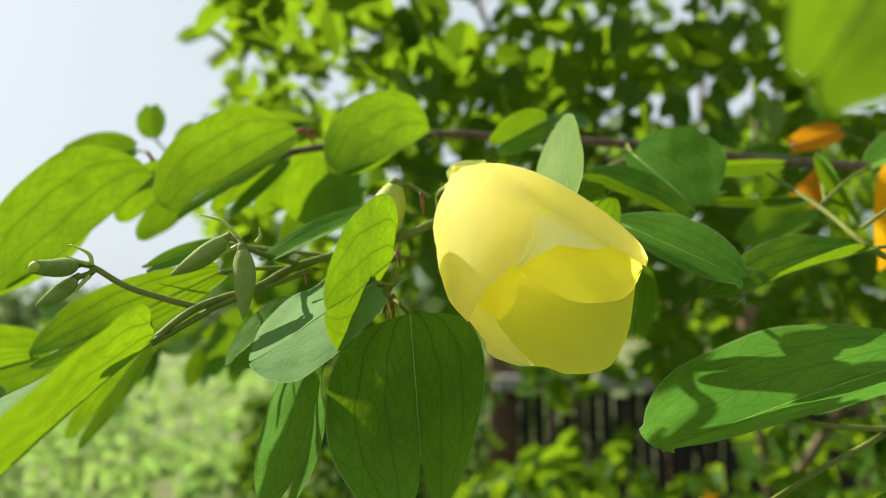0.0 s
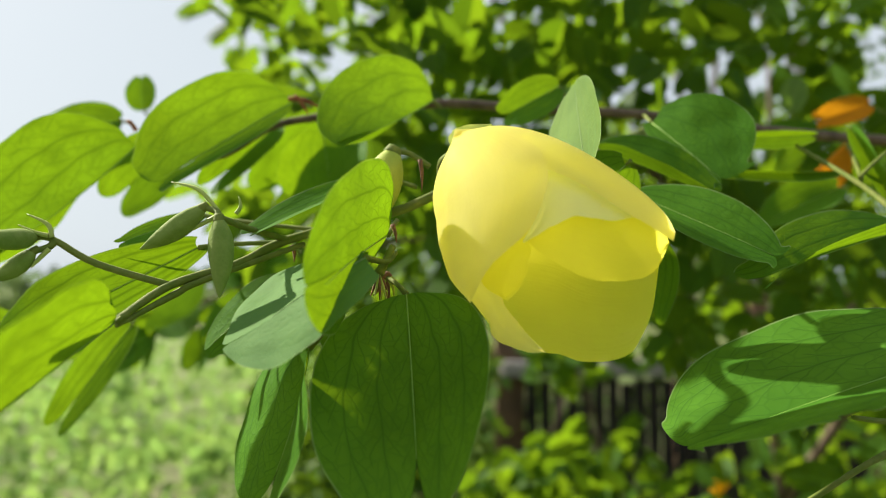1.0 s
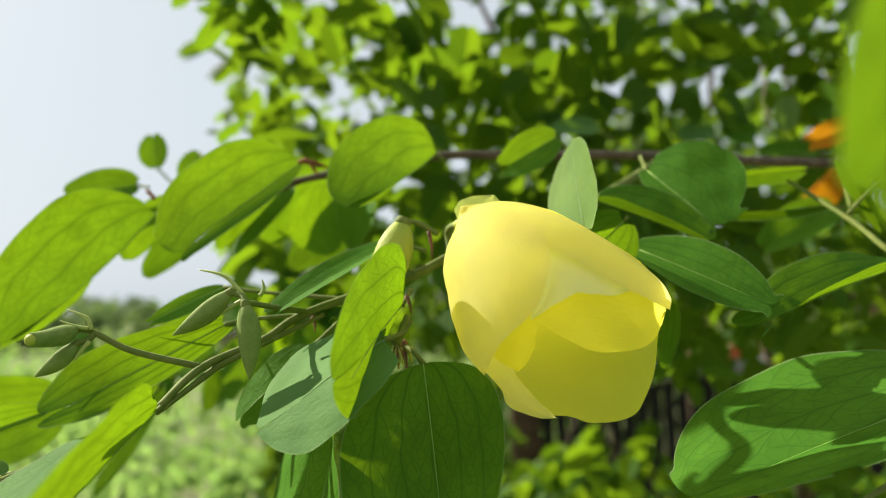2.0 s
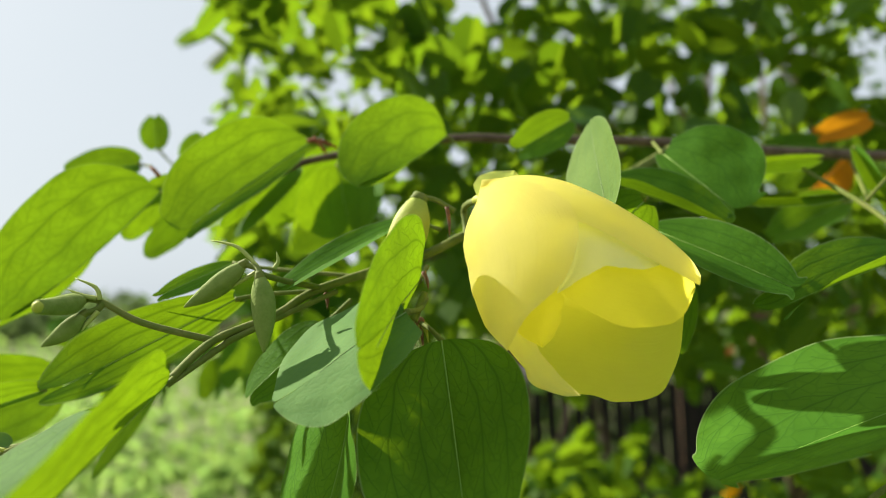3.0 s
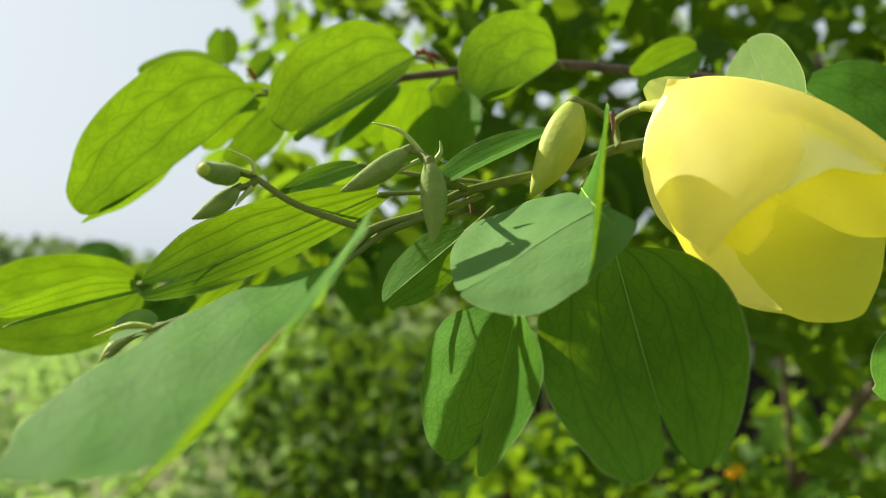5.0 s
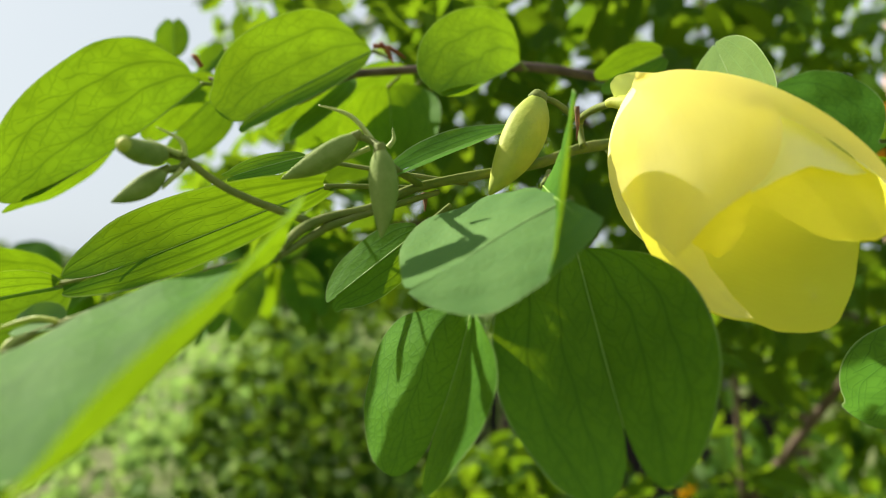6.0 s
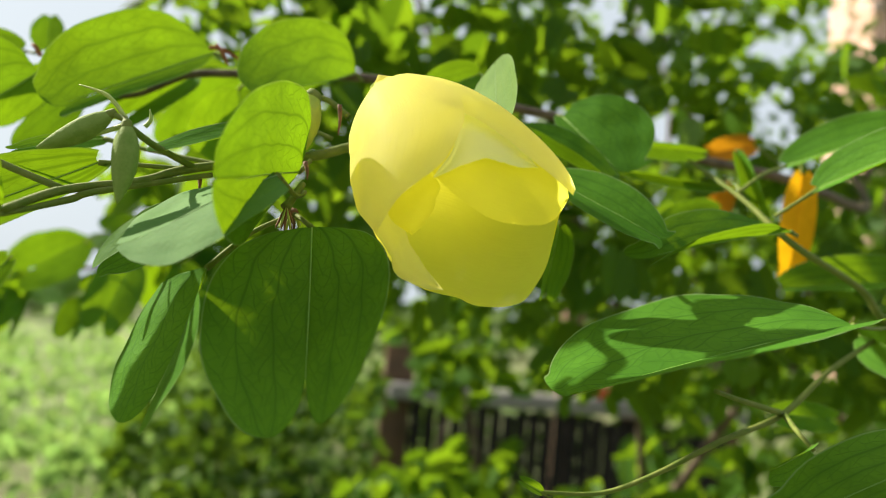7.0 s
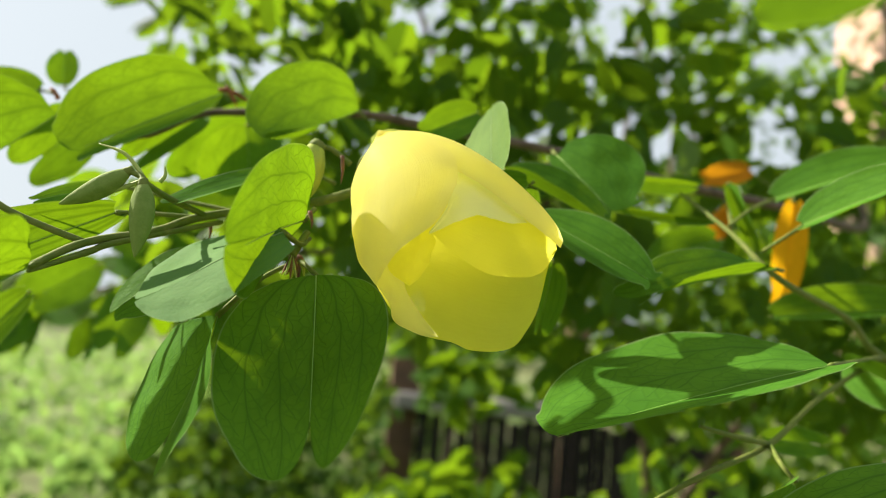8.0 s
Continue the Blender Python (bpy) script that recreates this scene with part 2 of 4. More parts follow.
def part(name, bm, mat, parent, label="", at=None, smooth=True):
    """Links a bmesh in world places as one mesh object under parent (or at top level)."""
    at = Vector(at) if at is not None else (ORIGIN[parent] if parent else Vector((0, 0, 0)))
    bmesh.ops.translate(bm, vec=-at, verts=bm.verts)
    me = bpy.data.meshes.new(name)
    bm.to_mesh(me)
    bm.free()
    if smooth:
        me.polygons.foreach_set("use_smooth", [True] * len(me.polygons))
    me.materials.append(mat)
    ob = new(name, me)
    if parent:
        ob.parent = parent
        ob.location = at - ORIGIN[parent]
    else:
        ob.location = at
    ORIGIN[ob] = at
    return tagged(ob, label)


def spline(points, steps=6):
    """A smooth line through the points."""
    pts = [Vector(p) for p in points]
    if len(pts) < 3:
        return [pts[0].lerp(pts[-1], k / steps) for k in range(steps + 1)]
    out = []
    for i in range(len(pts) - 1):
        a, b = pts[max(i - 1, 0)], pts[i]
        c, d = pts[i + 1], pts[min(i + 2, len(pts) - 1)]
        for k in range(steps):
            t = k / steps
            out.append(0.5 * (2 * b + (c - a) * t + (2 * a - 5 * b + 4 * c - d) * t * t + (3 * b - a - 3 * c + d) * t ** 3))
    return out + [pts[-1]]


def add_tube(bm, points, radii, sides=8, steps=6, bumpy=0.0, seed=0):
    """A round tapered stalk along the points, closed at both ends, added to bm."""
    rng = random.Random(seed)
    line = spline(points, steps)
    n, rings, side = len(line), [], None
    for i, p in enumerate(line):
        way = (line[min(i + 1, n - 1)] - line[max(i - 1, 0)]).normalized()
        if side is None:
            side = way.cross(Vector((0.13, 0.31, 0.94))).normalized()
        side = (side - way * side.dot(way)).normalized()
        up = way.cross(side)
        f = i / (n - 1) * (len(radii) - 1)
        k = min(int(f), len(radii) - 2)
        r = (radii[k] * (1 - f + k) + radii[k + 1] * (f - k)) * (1 + bumpy * rng.uniform(-1, 1))
        rings.append([bm.verts.new(p + r * (math.cos(a) * side + math.sin(a) * up)) for a in (2 * math.pi * j / sides for j in range(sides))])
    for a, b in zip(rings, rings[1:]):
        for j in range(sides):
            bm.faces.new((a[j], a[(j + 1) % sides], b[(j + 1) % sides], b[j]))
    bm.faces.new(rings[0][::-1])
    bm.faces.new(rings[-1])
    return bm


def tube(points, radii, sides=8, steps=6, bumpy=0.0, seed=0):
    return add_tube(bmesh.new(), points, radii, sides, steps, bumpy, seed)


EYE0 = Vector((0, 0, 1.4))


def lobe_grid(length, width, sinus, tip, nu, nv, waist=0.45, shoulder=0.0, blunt=0.55, back_by=0.045):
    """Rows of (x, y, u, v, span) for one half of a two-lobed leaf: x along the midrib, y outwards; v runs from midrib to rim."""
    rows = []
    for i in range(nu + 1):
        u = 0.5 - 0.5 * math.cos(math.pi * i / nu)
        f = max(0.0, 1 - abs((u - waist) / (1 - waist)) ** 2.3) ** blunt if u > waist else max(0.0, 1 - ((waist - u) / (waist * (1.03 + 0.07 * shoulder))) ** (2.2 + 1.2 * shoulder)) ** 0.48
        s = max(0.0, (u - sinus) / (1 - sinus))
        inner = tip * width * (0.25 * s + 0.75 * (1 - math.sqrt(max(0.0, 1 - s ** 3.2))))
        ease = s * s * (3 - 2 * s)
        outer = width * f * (1 - ease) + (tip * width + (1 - tip) * width * f) * ease
        row = []
        for j in range(nv + 1):
            v = j / nv
            y = inner + (outer - inner) * v
            back = (back_by + 0.025 * shoulder) * length * (1 - u) ** 3 * v * v
            row.append((u * length - back, y, u, v, (outer - inner) / length))
        rows.append(row)
    return rows


def leaf(parent, base, tip_at, edge, dihedral=170, stalk=None, sinus=0.68, tip=0.42, cup=0.10, droop=0.06, curl=0.0, second=1.0,
         mat=None, label="", seed=0, res=(22, 8), wave=0.03, nibbles=(), shoulder=0.0, cup2=None, tip2=None, waist=0.45, blunt=0.55, back=0.045, twist=0.0):
    """A two-lobed leaf. base: end of the stalk; tip_at: where the lobes end; edge: the widest place of the first lobe's rim.
    dihedral: degrees from the first lobe to the second; plus folds towards the viewer's side, minus away. second: width of the second lobe, cup2 and tip2 its bowl and tip.
    waist: where the lobes are widest; blunt: how round they end; back: how far the base is heart-shaped; twist: turn along the midrib."""
    mat = mat or LEAF
    base, tip_at, edge = Vector(base), Vector(tip_at), Vector(edge)
    x_ax = tip_at - base
    length = x_ax.length
    x_ax.normalize()
    y1 = edge - base
    y1 -= x_ax * y1.dot(x_ax)
    width = y1.length
    y1.normalize()
    nrm = x_ax.cross(y1)
    facing = 1.0 if nrm.dot(EYE0 - base) > 0 else -1.0
    angle = radians(abs(dihedral)) * facing * (1 if dihedral > 0 else -1)
    y2 = Matrix.Rotation(angle, 3, x_ax) @ y1
    rng = random.Random(seed * 7 + 3)
    turn = rng.uniform(0, 6.28)
    sag = (nrm * facing + x_ax.cross(y2) * facing * -1.0).normalized()
    bm = bmesh.new()
    mid = [base + x_ax * (length * sinus * k / 6) + sag * (-droop * length * (sinus * k / 6) ** 2) for k in range(7)]
    if stalk is None:
        add_tube(bm, [base - x_ax * 0.002, base], [0.0005, 0.0004], 6, 2)
    if stalk is not None:
        stalk = [Vector(s) for s in stalk]
        add_tube(bm, [base] + stalk, [0.0008, 0.0006, 0.0007], 7, 6)
    body = part("leaf", bm, STEM, parent, label, at=base)
    rib = bmesh.new()
    add_tube(rib, mid, [0.00024, 0.00008], 6, 1)
    part("midrib", rib, MIDRIB if mat is LEAF else mat, body)
    for y_first, w, sign, bowl, end in ((y1, width, 1.0, cup, tip), (y2, width * second, -1.0, cup if cup2 is None else cup2, tip if tip2 is None else tip2)):
        n_first = x_ax.cross(y_first) * facing * sign
        bm = bmesh.new()
        uvl, spl = bm.loops.layers.uv.new("UVMap"), bm.loops.layers.uv.new("Span")
        grid = []
        for row in lobe_grid(length, w, sinus, end, *res, waist, shoulder, blunt, back):
            line = []
            turned = Matrix.Rotation(twist * (row[0][2] - 0.3) * facing, 3, x_ax)
            y_ax, n_ax = turned @ y_first, turned @ n_first
            for x, y, u, v, span in row:
                yy = max(0.0, y / w)
                lift = bowl * w * yy * yy + curl * length * max(0, u - 0.6) ** 2
                lift += wave * w * math.sin(turn + 7 * u + 2.5 * yy) * yy
                lift += 0.012 * w * math.sin(turn * 2 + 17 * u + 4 * yy) * math.sin(9 * yy - turn) * min(1.0, 3 * yy)
                line.append((bm.verts.new(base + x_ax * x + y_ax * y + n_ax * lift - sag * (droop * length * u * u)), u, v, span))
            grid.append(line)
        for i in range(len(grid) - 1):
            for j in range(len(grid[0]) - 1):
                quad = (grid[i][j], grid[i + 1][j], grid[i + 1][j + 1], grid[i][j + 1])
                face = bm.faces.new([q[0] for q in quad])
                for loop, q in zip(face.loops, quad):
                    loop[uvl].uv, loop[spl].uv = (q[1], q[2]), (q[3], q[2] * q[3])
        for spot, size in nibbles:
            bmesh.ops.delete(bm, geom=[f for f in bm.faces if (f.calc_center_median() - Vector(spot)).length < size], context="FACES")
        bmesh.ops.remove_doubles(bm, verts=bm.verts, dist=1e-6)
        part("lobe", bm, mat, body)
        turn += 2.0
    return body


# ---- the ground ----
bm = bmesh.new()
SPAN = [-400, -150, -60, -25, -12, -8, -6, -5, -4, -3, -2, -1, 0, 1, 2, 3, 4, 5, 6, 8, 12, 25, 60, 150, 400]
grid = [[bm.verts.new((x, y, -0.02 + 0.05 * noise.noise((x * 0.6, y * 0.6, 0)) if abs(x) < 30 and abs(y) < 30 else -0.02)) for x in SPAN] for y in SPAN]
for i in range(len(SPAN) - 1):
    for j in range(len(SPAN) - 1):
        bm.faces.new((grid[i][j], grid[i][j + 1], grid[i + 1][j + 1], grid[i + 1][j]))
ground = part("ground", bm, SOIL, None)
tagged(ground, "green weedy ground with patches of bare soil", "ground", kind="structure")

# ---- the flowering branch close by ----
FORK, FORK2, LBASE = Vector((-0.0652, 0.1882, 1.3982)), Vector((-0.0421, 0.2097, 1.4103)), Vector((-0.0694, 0.1702, 1.3907))
branch = thing("flowering_branch", (0.0015, 0.2183, 1.4243), "slender green branch with two-lobed leaves, in bloom", "branch")
part("stem", tube([(0.0923, 0.3112, 1.4660), (0.0488, 0.2677, 1.4422), (0.0149, 0.2400, 1.4288), (0.0095, 0.2280, 1.4274), (-0.0013, 0.2231, 1.4244), (-0.0141, 0.2183, 1.4186), FORK2, (FORK + FORK2) / 2 + Vector((0.001, 0, -0.0008)), FORK, LBASE], [0.0018, 0.0017, 0.0016, 0.0014, 0.0012, 0.0011, 0.0009], 10, 6, 0.05), STEM, branch, "thin green stem")
part("stem", tube([FORK2 + Vector((0.004, 0.002, -0.001)), FORK + Vector((0.006, 0.004, 0.001)), FORK + Vector((0.001, 0.001, -0.002)), LBASE + Vector((0, 0, -0.001))], [0.0007, 0.0008, 0.0009, 0.0005], 8, 5), STEM, branch)
# dry stipules at the nodes
for a, b in (((-0.0415, 0.2129, 1.4090), (-0.0410, 0.2122, 1.4044)), ((-0.0063, 0.2053, 1.4311), (-0.0059, 0.2059, 1.4229)), ((-0.0131, 0.1995, 1.4134), (-0.0120, 0.1979, 1.4086)), ((-0.0659, 0.1886, 1.3981), (-0.0681, 0.1877, 1.3971))):
    part("stipule", tube([a, Vector(a).lerp(Vector(b), 0.5) + Vector((0.0003, 0, 0)), b], [0.0007, 0.0005, 0.0001], 6, 3), STIPULE, branch, "dry brown stipule")

# dry bracts where two leaf stalks meet
NODE = Vector((-0.0148, 0.2014, 1.4003))
for k, (x, z, y) in enumerate(((-0.0012, -0.0062, -0.002), (0.0008, -0.0070, -0.001), (0.0022, -0.0055, -0.002), (-0.0025, -0.0045, 0.0), (0.0030, -0.0030, -0.001))):
    end = NODE + Vector((x, y, z))
    part("bract", tube([NODE, NODE.lerp(end, 0.5) + Vector((x * 0.25, -0.0004, 0.0004)), end], [0.0007, 0.0005, 0.0001], 6, 4), STIPULE if k % 2 else BUD_YELLOW, branch, "dry brown bract" if k % 2 else "pale green bract")
part("knot", tube([NODE + Vector((-0.0018, 0.0005, 0.0012)), NODE, NODE + Vector((0.0014, 0, -0.0008))], [0.0007, 0.0015, 0.0006], 8, 4, 0.2), STIPULE, branch, "brown scarred knot")
# centre leaf, hanging
leaf(branch, (-0.0090, 0.1895, 1.3959), (-0.0037, 0.1590, 1.3522), (-0.0278, 0.1760, 1.3730), 160, [(-0.0120, 0.1974, 1.3985), (-0.0151, 0.2014, 1.4003)], second=0.973, cup=0.248, cup2=0.194, droop=-0.063, sinus=0.773, tip=0.323, tip2=0.215, curl=-0.088, waist=0.518, blunt=0.546, back=-0.027, twist=-0.456, seed=1, res=(40, 12), wave=0.015, label="broad dark green two-lobed leaf hanging from the branch")
# narrow hanging leaf with its halves half folded
leaf(branch, (-0.0312, 0.1850, 1.3835), (-0.0364, 0.1850, 1.3461), (-0.0560, 0.2016, 1.3627), 132, [(-0.0243, 0.1950, 1.3930), (-0.0171, 0.2024, 1.3988)], second=0.655, cup=-0.346, cup2=-0.220, droop=-0.169, sinus=0.754, tip=0.226, tip2=0.257, curl=-0.235, waist=0.342, blunt=0.594, back=-0.073, twist=0.162, seed=2, res=(32, 9), wave=0.015, label="hanging leaf folded along its midrib, one half glowing")
# pale leaf lying almost level
leaf(branch, (-0.0161, 0.1678, 1.4038), (-0.0464, 0.1643, 1.3882), (-0.0328, 0.1508, 1.3856), 191, [(-0.0140, 0.1942, 1.4038), (-0.0127, 0.2041, 1.4064)], second=1.686, cup=-0.042, cup2=-0.011, droop=0.154, sinus=0.970, tip=0.050, tip2=0.050, curl=0.400, shoulder=1.281, waist=0.576, blunt=0.735, back=-0.013, twist=-0.136, seed=3, mat=LEAF_PALE, res=(32, 10), wave=0.015, label="pale grey-green leaf with a crisp shadow across it")
# thin upright lime leaf in front of the bud
leaf(branch, (-0.0145, 0.2004, 1.4108), (-0.0230, 0.1426, 1.3985), (-0.0096, 0.1975, 1.4305), 184, [(-0.0123, 0.2050, 1.4150)], second=0.811, cup=-0.079, cup2=-0.066, droop=-0.045, sinus=0.970, tip=0.063, tip2=0.050, curl=-0.360, waist=0.334, blunt=0.462, back=-0.100, twist=-0.391, seed=4, res=(34, 10), wave=0.015, label="bright lime leaf with sunlight shining through")
# small folded leaf under the stem
leaf(branch, (-0.0422, 0.2088, 1.3994), (-0.0626, 0.2041, 1.3816), (-0.0587, 0.2106, 1.3942), 213, [(-0.0347, 0.2151, 1.4066)], second=0.871, cup=0.004, cup2=0.103, droop=0.034, sinus=0.908, tip=0.058, tip2=0.361, curl=-0.078, waist=0.516, blunt=0.643, back=0.023, twist=-0.280, seed=5, label="small dark leaf folded along its midrib")
# long folded leaf behind the bud
leaf(branch, (-0.0174, 0.2301, 1.4303), (-0.0499, 0.1949, 1.4130), (-0.0384, 0.2163, 1.4247), 152, [(-0.0083, 0.2282, 1.4269)], sinus=0.85, tip=0.3, seed=6, label="long narrow leaf, dark above and lime below")
# wide leaf reaching away to the left
leaf(branch, (-0.0649, 0.2056, 1.4081), (-0.1320, 0.2299, 1.3800), (-0.0982, 0.2118, 1.4060), 182, [(-0.0576, 0.2090, 1.4092), (-0.0440, 0.2090, 1.4096)], second=0.571, cup=0.245, cup2=-0.094, droop=0.021, sinus=0.813, tip=0.214, tip2=0.392, curl=0.202, waist=0.628, blunt=0.596, back=0.036, twist=-1.200, seed=7, label="wide translucent leaf, half of it shaded")
# big leaf coming towards the viewer
leaf(branch, (-0.0685, 0.1674, 1.3905), (-0.0863, 0.1144, 1.3609), (-0.0596, 0.1288, 1.4001), -135, None, second=1.046, cup=0.033, cup2=0.031, droop=-0.044, sinus=0.835, tip=0.057, tip2=0.700, curl=-0.328, waist=0.749, blunt=0.676, back=-0.063, twist=0.102, seed=8, res=(40, 12), wave=0.01, label="large leaf reaching forward, folded, with browned rim")
part("browned_rim", tube([(-0.0748, 0.1478, 1.3797), (-0.0775, 0.1400, 1.3756), (-0.0800, 0.1325, 1.3712)], [0.0002, 0.0004, 0.0004], 6, 5, 0.4), STIPULE, branch, "chewed brown leaf rim")
# blurred leaf close to the eye
near_twig = thing("overhanging_leaf", (0.0600, 0.0750, 1.4520), "bright lime leaf hanging very close overhead", "leaf")
leaf(near_twig, (0.0600, 0.0750, 1.4520), (0.0345, 0.0625, 1.4190), (0.0350, 0.0640, 1.4370), 170, [(0.0700, 0.0860, 1.4600), (0.25, 0.3, 1.62), (0.5, 0.8, 2.1)], sinus=0.93, tip=0.2, cup=0.05, droop=0.05, seed=9, res=(26, 9))

# ---- the yellow flower ----
F_BASE = Vector((0.0043, 0.2107, 1.4365))
F_MID = Vector((0.0244, 0.1810, 1.4074))
F_LONG, F_WIDE, F_DEEP = 0.0333, 0.0258, 0.0209
flower = thing("yellow_flower", F_BASE, "pale yellow bell-shaped flower nodding from the branch", "flower")


def bell(x, z, lift, off):
    """How far a petal stands out from the mouth's plane: an oval dome, nodding towards the mouth."""
    q, p = 0.655 * x - 0.755 * z, 0.755 * x + 0.655 * z
    return lift * (1.0 if lift > 0 else 1.85) * F_DEEP * max(0.0, 1 - (q / F_LONG) ** 2 - (p / F_WIDE) ** 2) ** 0.6 + off + 0.265 * q - 0.034 * p


def margin(knots, n):
    """A smooth line through a few knots."""
    pts = [Vector((a, b, 0)) / 1000 for a, b in knots]
    pts = [2 * pts[0] - pts[1]] + pts + [2 * pts[-1] - pts[-2]]
    out = []
    for i in range(n + 1):
        f = i / n * (len(pts) - 3)
        k = min(int(f), len(pts) - 4)
        f -= k
        a, b, c, d = pts[k:k + 4]
        out.append(0.5 * (2 * b + (c - a) * f + (2 * a - 5 * b + 4 * c - d) * f * f + (3 * b - a - 3 * c + d) * f ** 3))
    return out


def petal(one, two, lift, off, mat, label, seed=0, roll=0.0, wrap=(0.0, 0.0)):
    """A petal spanned between its two margins and bulged over the bell; lift: share of the bell's depth, off: millimetres outwards, roll: how far margin two turns outwards, wrap: how far each margin turns back."""
    bm = bmesh.new()
    uvl = bm.loops.layers.uv.new("UVMap")
    nu, nv, grid = 40, 18, []
    for i, (a, b) in enumerate(zip(margin(one, nu), margin(two, nu))):
        line, u = [], i / nu
        for j in range(nv + 1):
            v = 0.5 - 0.5 * math.cos(math.pi * j / nv)
            c = a.lerp(b, v)
            if (b - a).length > 0.001:
                c = c + (b - a).normalized() * (0.00012 * math.sin(23 * u + seed) + 0.00005 * math.sin(61 * u + 2 * seed)) * math.sin(math.pi * u) * (2 * v - 1) * abs(2 * v - 1) ** 3
            h = bell(c.x, c.y, lift, off / 1000)
            h += 0.00022 * math.sin(7 * v + 5 * u + seed) * math.sin(math.pi * v) + 0.00012 * math.sin(23 * u + seed) * (abs(2 * v - 1) ** 3) + roll * max(0.0, v - 0.6) ** 2 * math.sin(math.pi * u) - (wrap[0] * max(0.0, 1 - v / 0.35) ** 2 + wrap[1] * max(0.0, 1 - (1 - v) / 0.35) ** 2) * math.sin(math.pi * min(1.0, u * 1.1))
            line.append((bm.verts.new(F_MID + Vector((c.x, -h, c.y))), u, v))
        grid.append(line)
    for i in range(nu):
        for j in range(nv):
            quad = (grid[i][j], grid[i + 1][j], grid[i + 1][j + 1], grid[i][j + 1])
            face = bm.faces.new([q[0] for q in quad])
            for loop, q in zip(face.loops, quad):
                loop[uvl].uv = (q[1], q[2])
    bmesh.ops.remove_doubles(bm, verts=bm.verts, dist=0.00001)
    return part("petal", bm, mat, flower, label)


petal([(-23.4, 22.0), (-26.1, 16.6), (-26.9, 10.7), (-26.0, 4.2), (-24.9, -2.2), (-22.7, -8.2), (-18.6, -13.2)], [(-21.4, 28.1), (-12.2, 26.2), (-4.5, 20.1), (-2.5, 14.4), (-3.9, 8.7), (-7.0, 1.7), (-14.6, -5.4), (-18.6, -13.2)], 1.05, 0.6, PETAL_OUT, "pale outer petal, sunlit", seed=1, wrap=(0.010, 0.0))
petal([(-22.9, 23.2), (-10.6, 17.7), (-2.2, 14.7), (4.8, 10.7), (11.8, 5.9), (15.7, 3.6), (18.4, 2.2), (21.2, 0.6), (23.4, -0.4)], [(-21.6, 28.4), (-11.6, 28.9), (-2.4, 26.5), (6.8, 21.6), (14.6, 15.7), (21.6, 9.9), (24.8, 6.0), (25.0, 2.5), (23.4, -0.4)], 1.0, 0, PETAL_OUT, "pale upper petal hooding the mouth", seed=2, wrap=(0.0, 0.008))
petal([(-7.9, -0.2), (-4.4, 6.2), (-2.3, 15.4), (0.8, 15.2), (5.6, 12.2), (10.3, 8.4), (14.6, 4.4)], [(-7.9, -0.8), (-4.7, 1.0), (-1.7, 2.8), (2.6, 4.5), (5.9, 4.2), (10.0, 3.6), (14.6, 4.4)], 0.92, -0.6, PETAL_FOLD, "pale folded petal rim", seed=6)
petal([(-10.2, 4.5), (-6.7, 10.0), (0.1, 12.6), (9.5, 10.4), (17.5, 6.2), (22.4, 3.2), (23.3, -0.6)], [(-10.2, 3.8), (-6.6, -0.6), (-0.5, -5.4), (5.9, -8.3), (12.8, -8.6), (19.0, -6.6), (23.3, -0.6)], 0.8, -0.8, PETAL_IN, "deep yellow upper petal bowed over the mouth", seed=3)
petal([(-13.4, 6.1), (-16.5, -2.1), (-16.6, -6.3), (-15.5, -9.7), (-10.8, -12.7)], [(-12.1, 6.1), (-6.4, -0.7), (-6.6, -5.0), (-8.0, -9.5), (-10.8, -12.7)], 0.7, -1.2, PETAL_IN, "yellow inner petal", seed=7)
petal([(-22.0, 21.1), (-23.6, 11.2), (-21.6, -2.6), (-19.4, -10.8), (-15.0, -16.8), (-13.4, -20.8), (-9.6, -22.9), (-6.2, -23.9), (-2.5, -23.8)], [(-21.4, 23.3), (-17.3, 10.9), (-15.4, 0.8), (-13.8, -7.0), (-11.3, -13.0), (-9.4, -16.2), (-7.8, -18.1), (-5.9, -20.4), (-2.5, -23.8)], 0.35, 0, PETAL_OUT, "pale side petal", seed=5, roll=0.004)
petal([(-22.6, 4.0), (-22.4, 19.2), (-16.1, 27.4), (-2.1, 27.1), (7.8, 22.2), (16.3, 16.0), (22.7, 9.9), (25.9, 3.2), (24.3, -1.0)], [(-21.2, -4.4), (-18.2, -12.2), (-13.0, -19.2), (-6.6, -23.7), (1.3, -24.8), (7.1, -26.6), (15.1, -25.3), (19.4, -20.9), (22.8, -13.5), (24.3, -1.0)], -0.25, 0, PETAL_IN, "deep yellow lower petal", seed=4)
petal([(-24.4, 11.2), (-23.9, 18.7), (-21.1, 26.4), (-11.5, 28.5), (-1.8, 27.0), (8.4, 22.1), (16.5, 15.5), (22.8, 9.1), (24.9, 2.0)], [(-23.8, 5.9), (-19.5, -4.0), (-9.0, -11.0), (3.0, -13.5), (13.0, -11.5), (19.5, -9.0), (22.8, -4.5), (24.6, -1.0), (24.9, 2.0)], -0.7, 0.2, PETAL_OUT, "pale petal at the back", seed=9)
petal([(-22.6, 26.4), (-23.2, 29.0), (-21.9, 31.2), (-18.6, 32.5), (-12.0, 32.6)], [(-21.0, 24.0), (-16.0, 22.0), (-10.0, 24.0), (-9.0, 28.0), (-12.0, 32.6)], -0.05, -13.0, SEPAL_SKIN, "yellow-green sepal", seed=8)
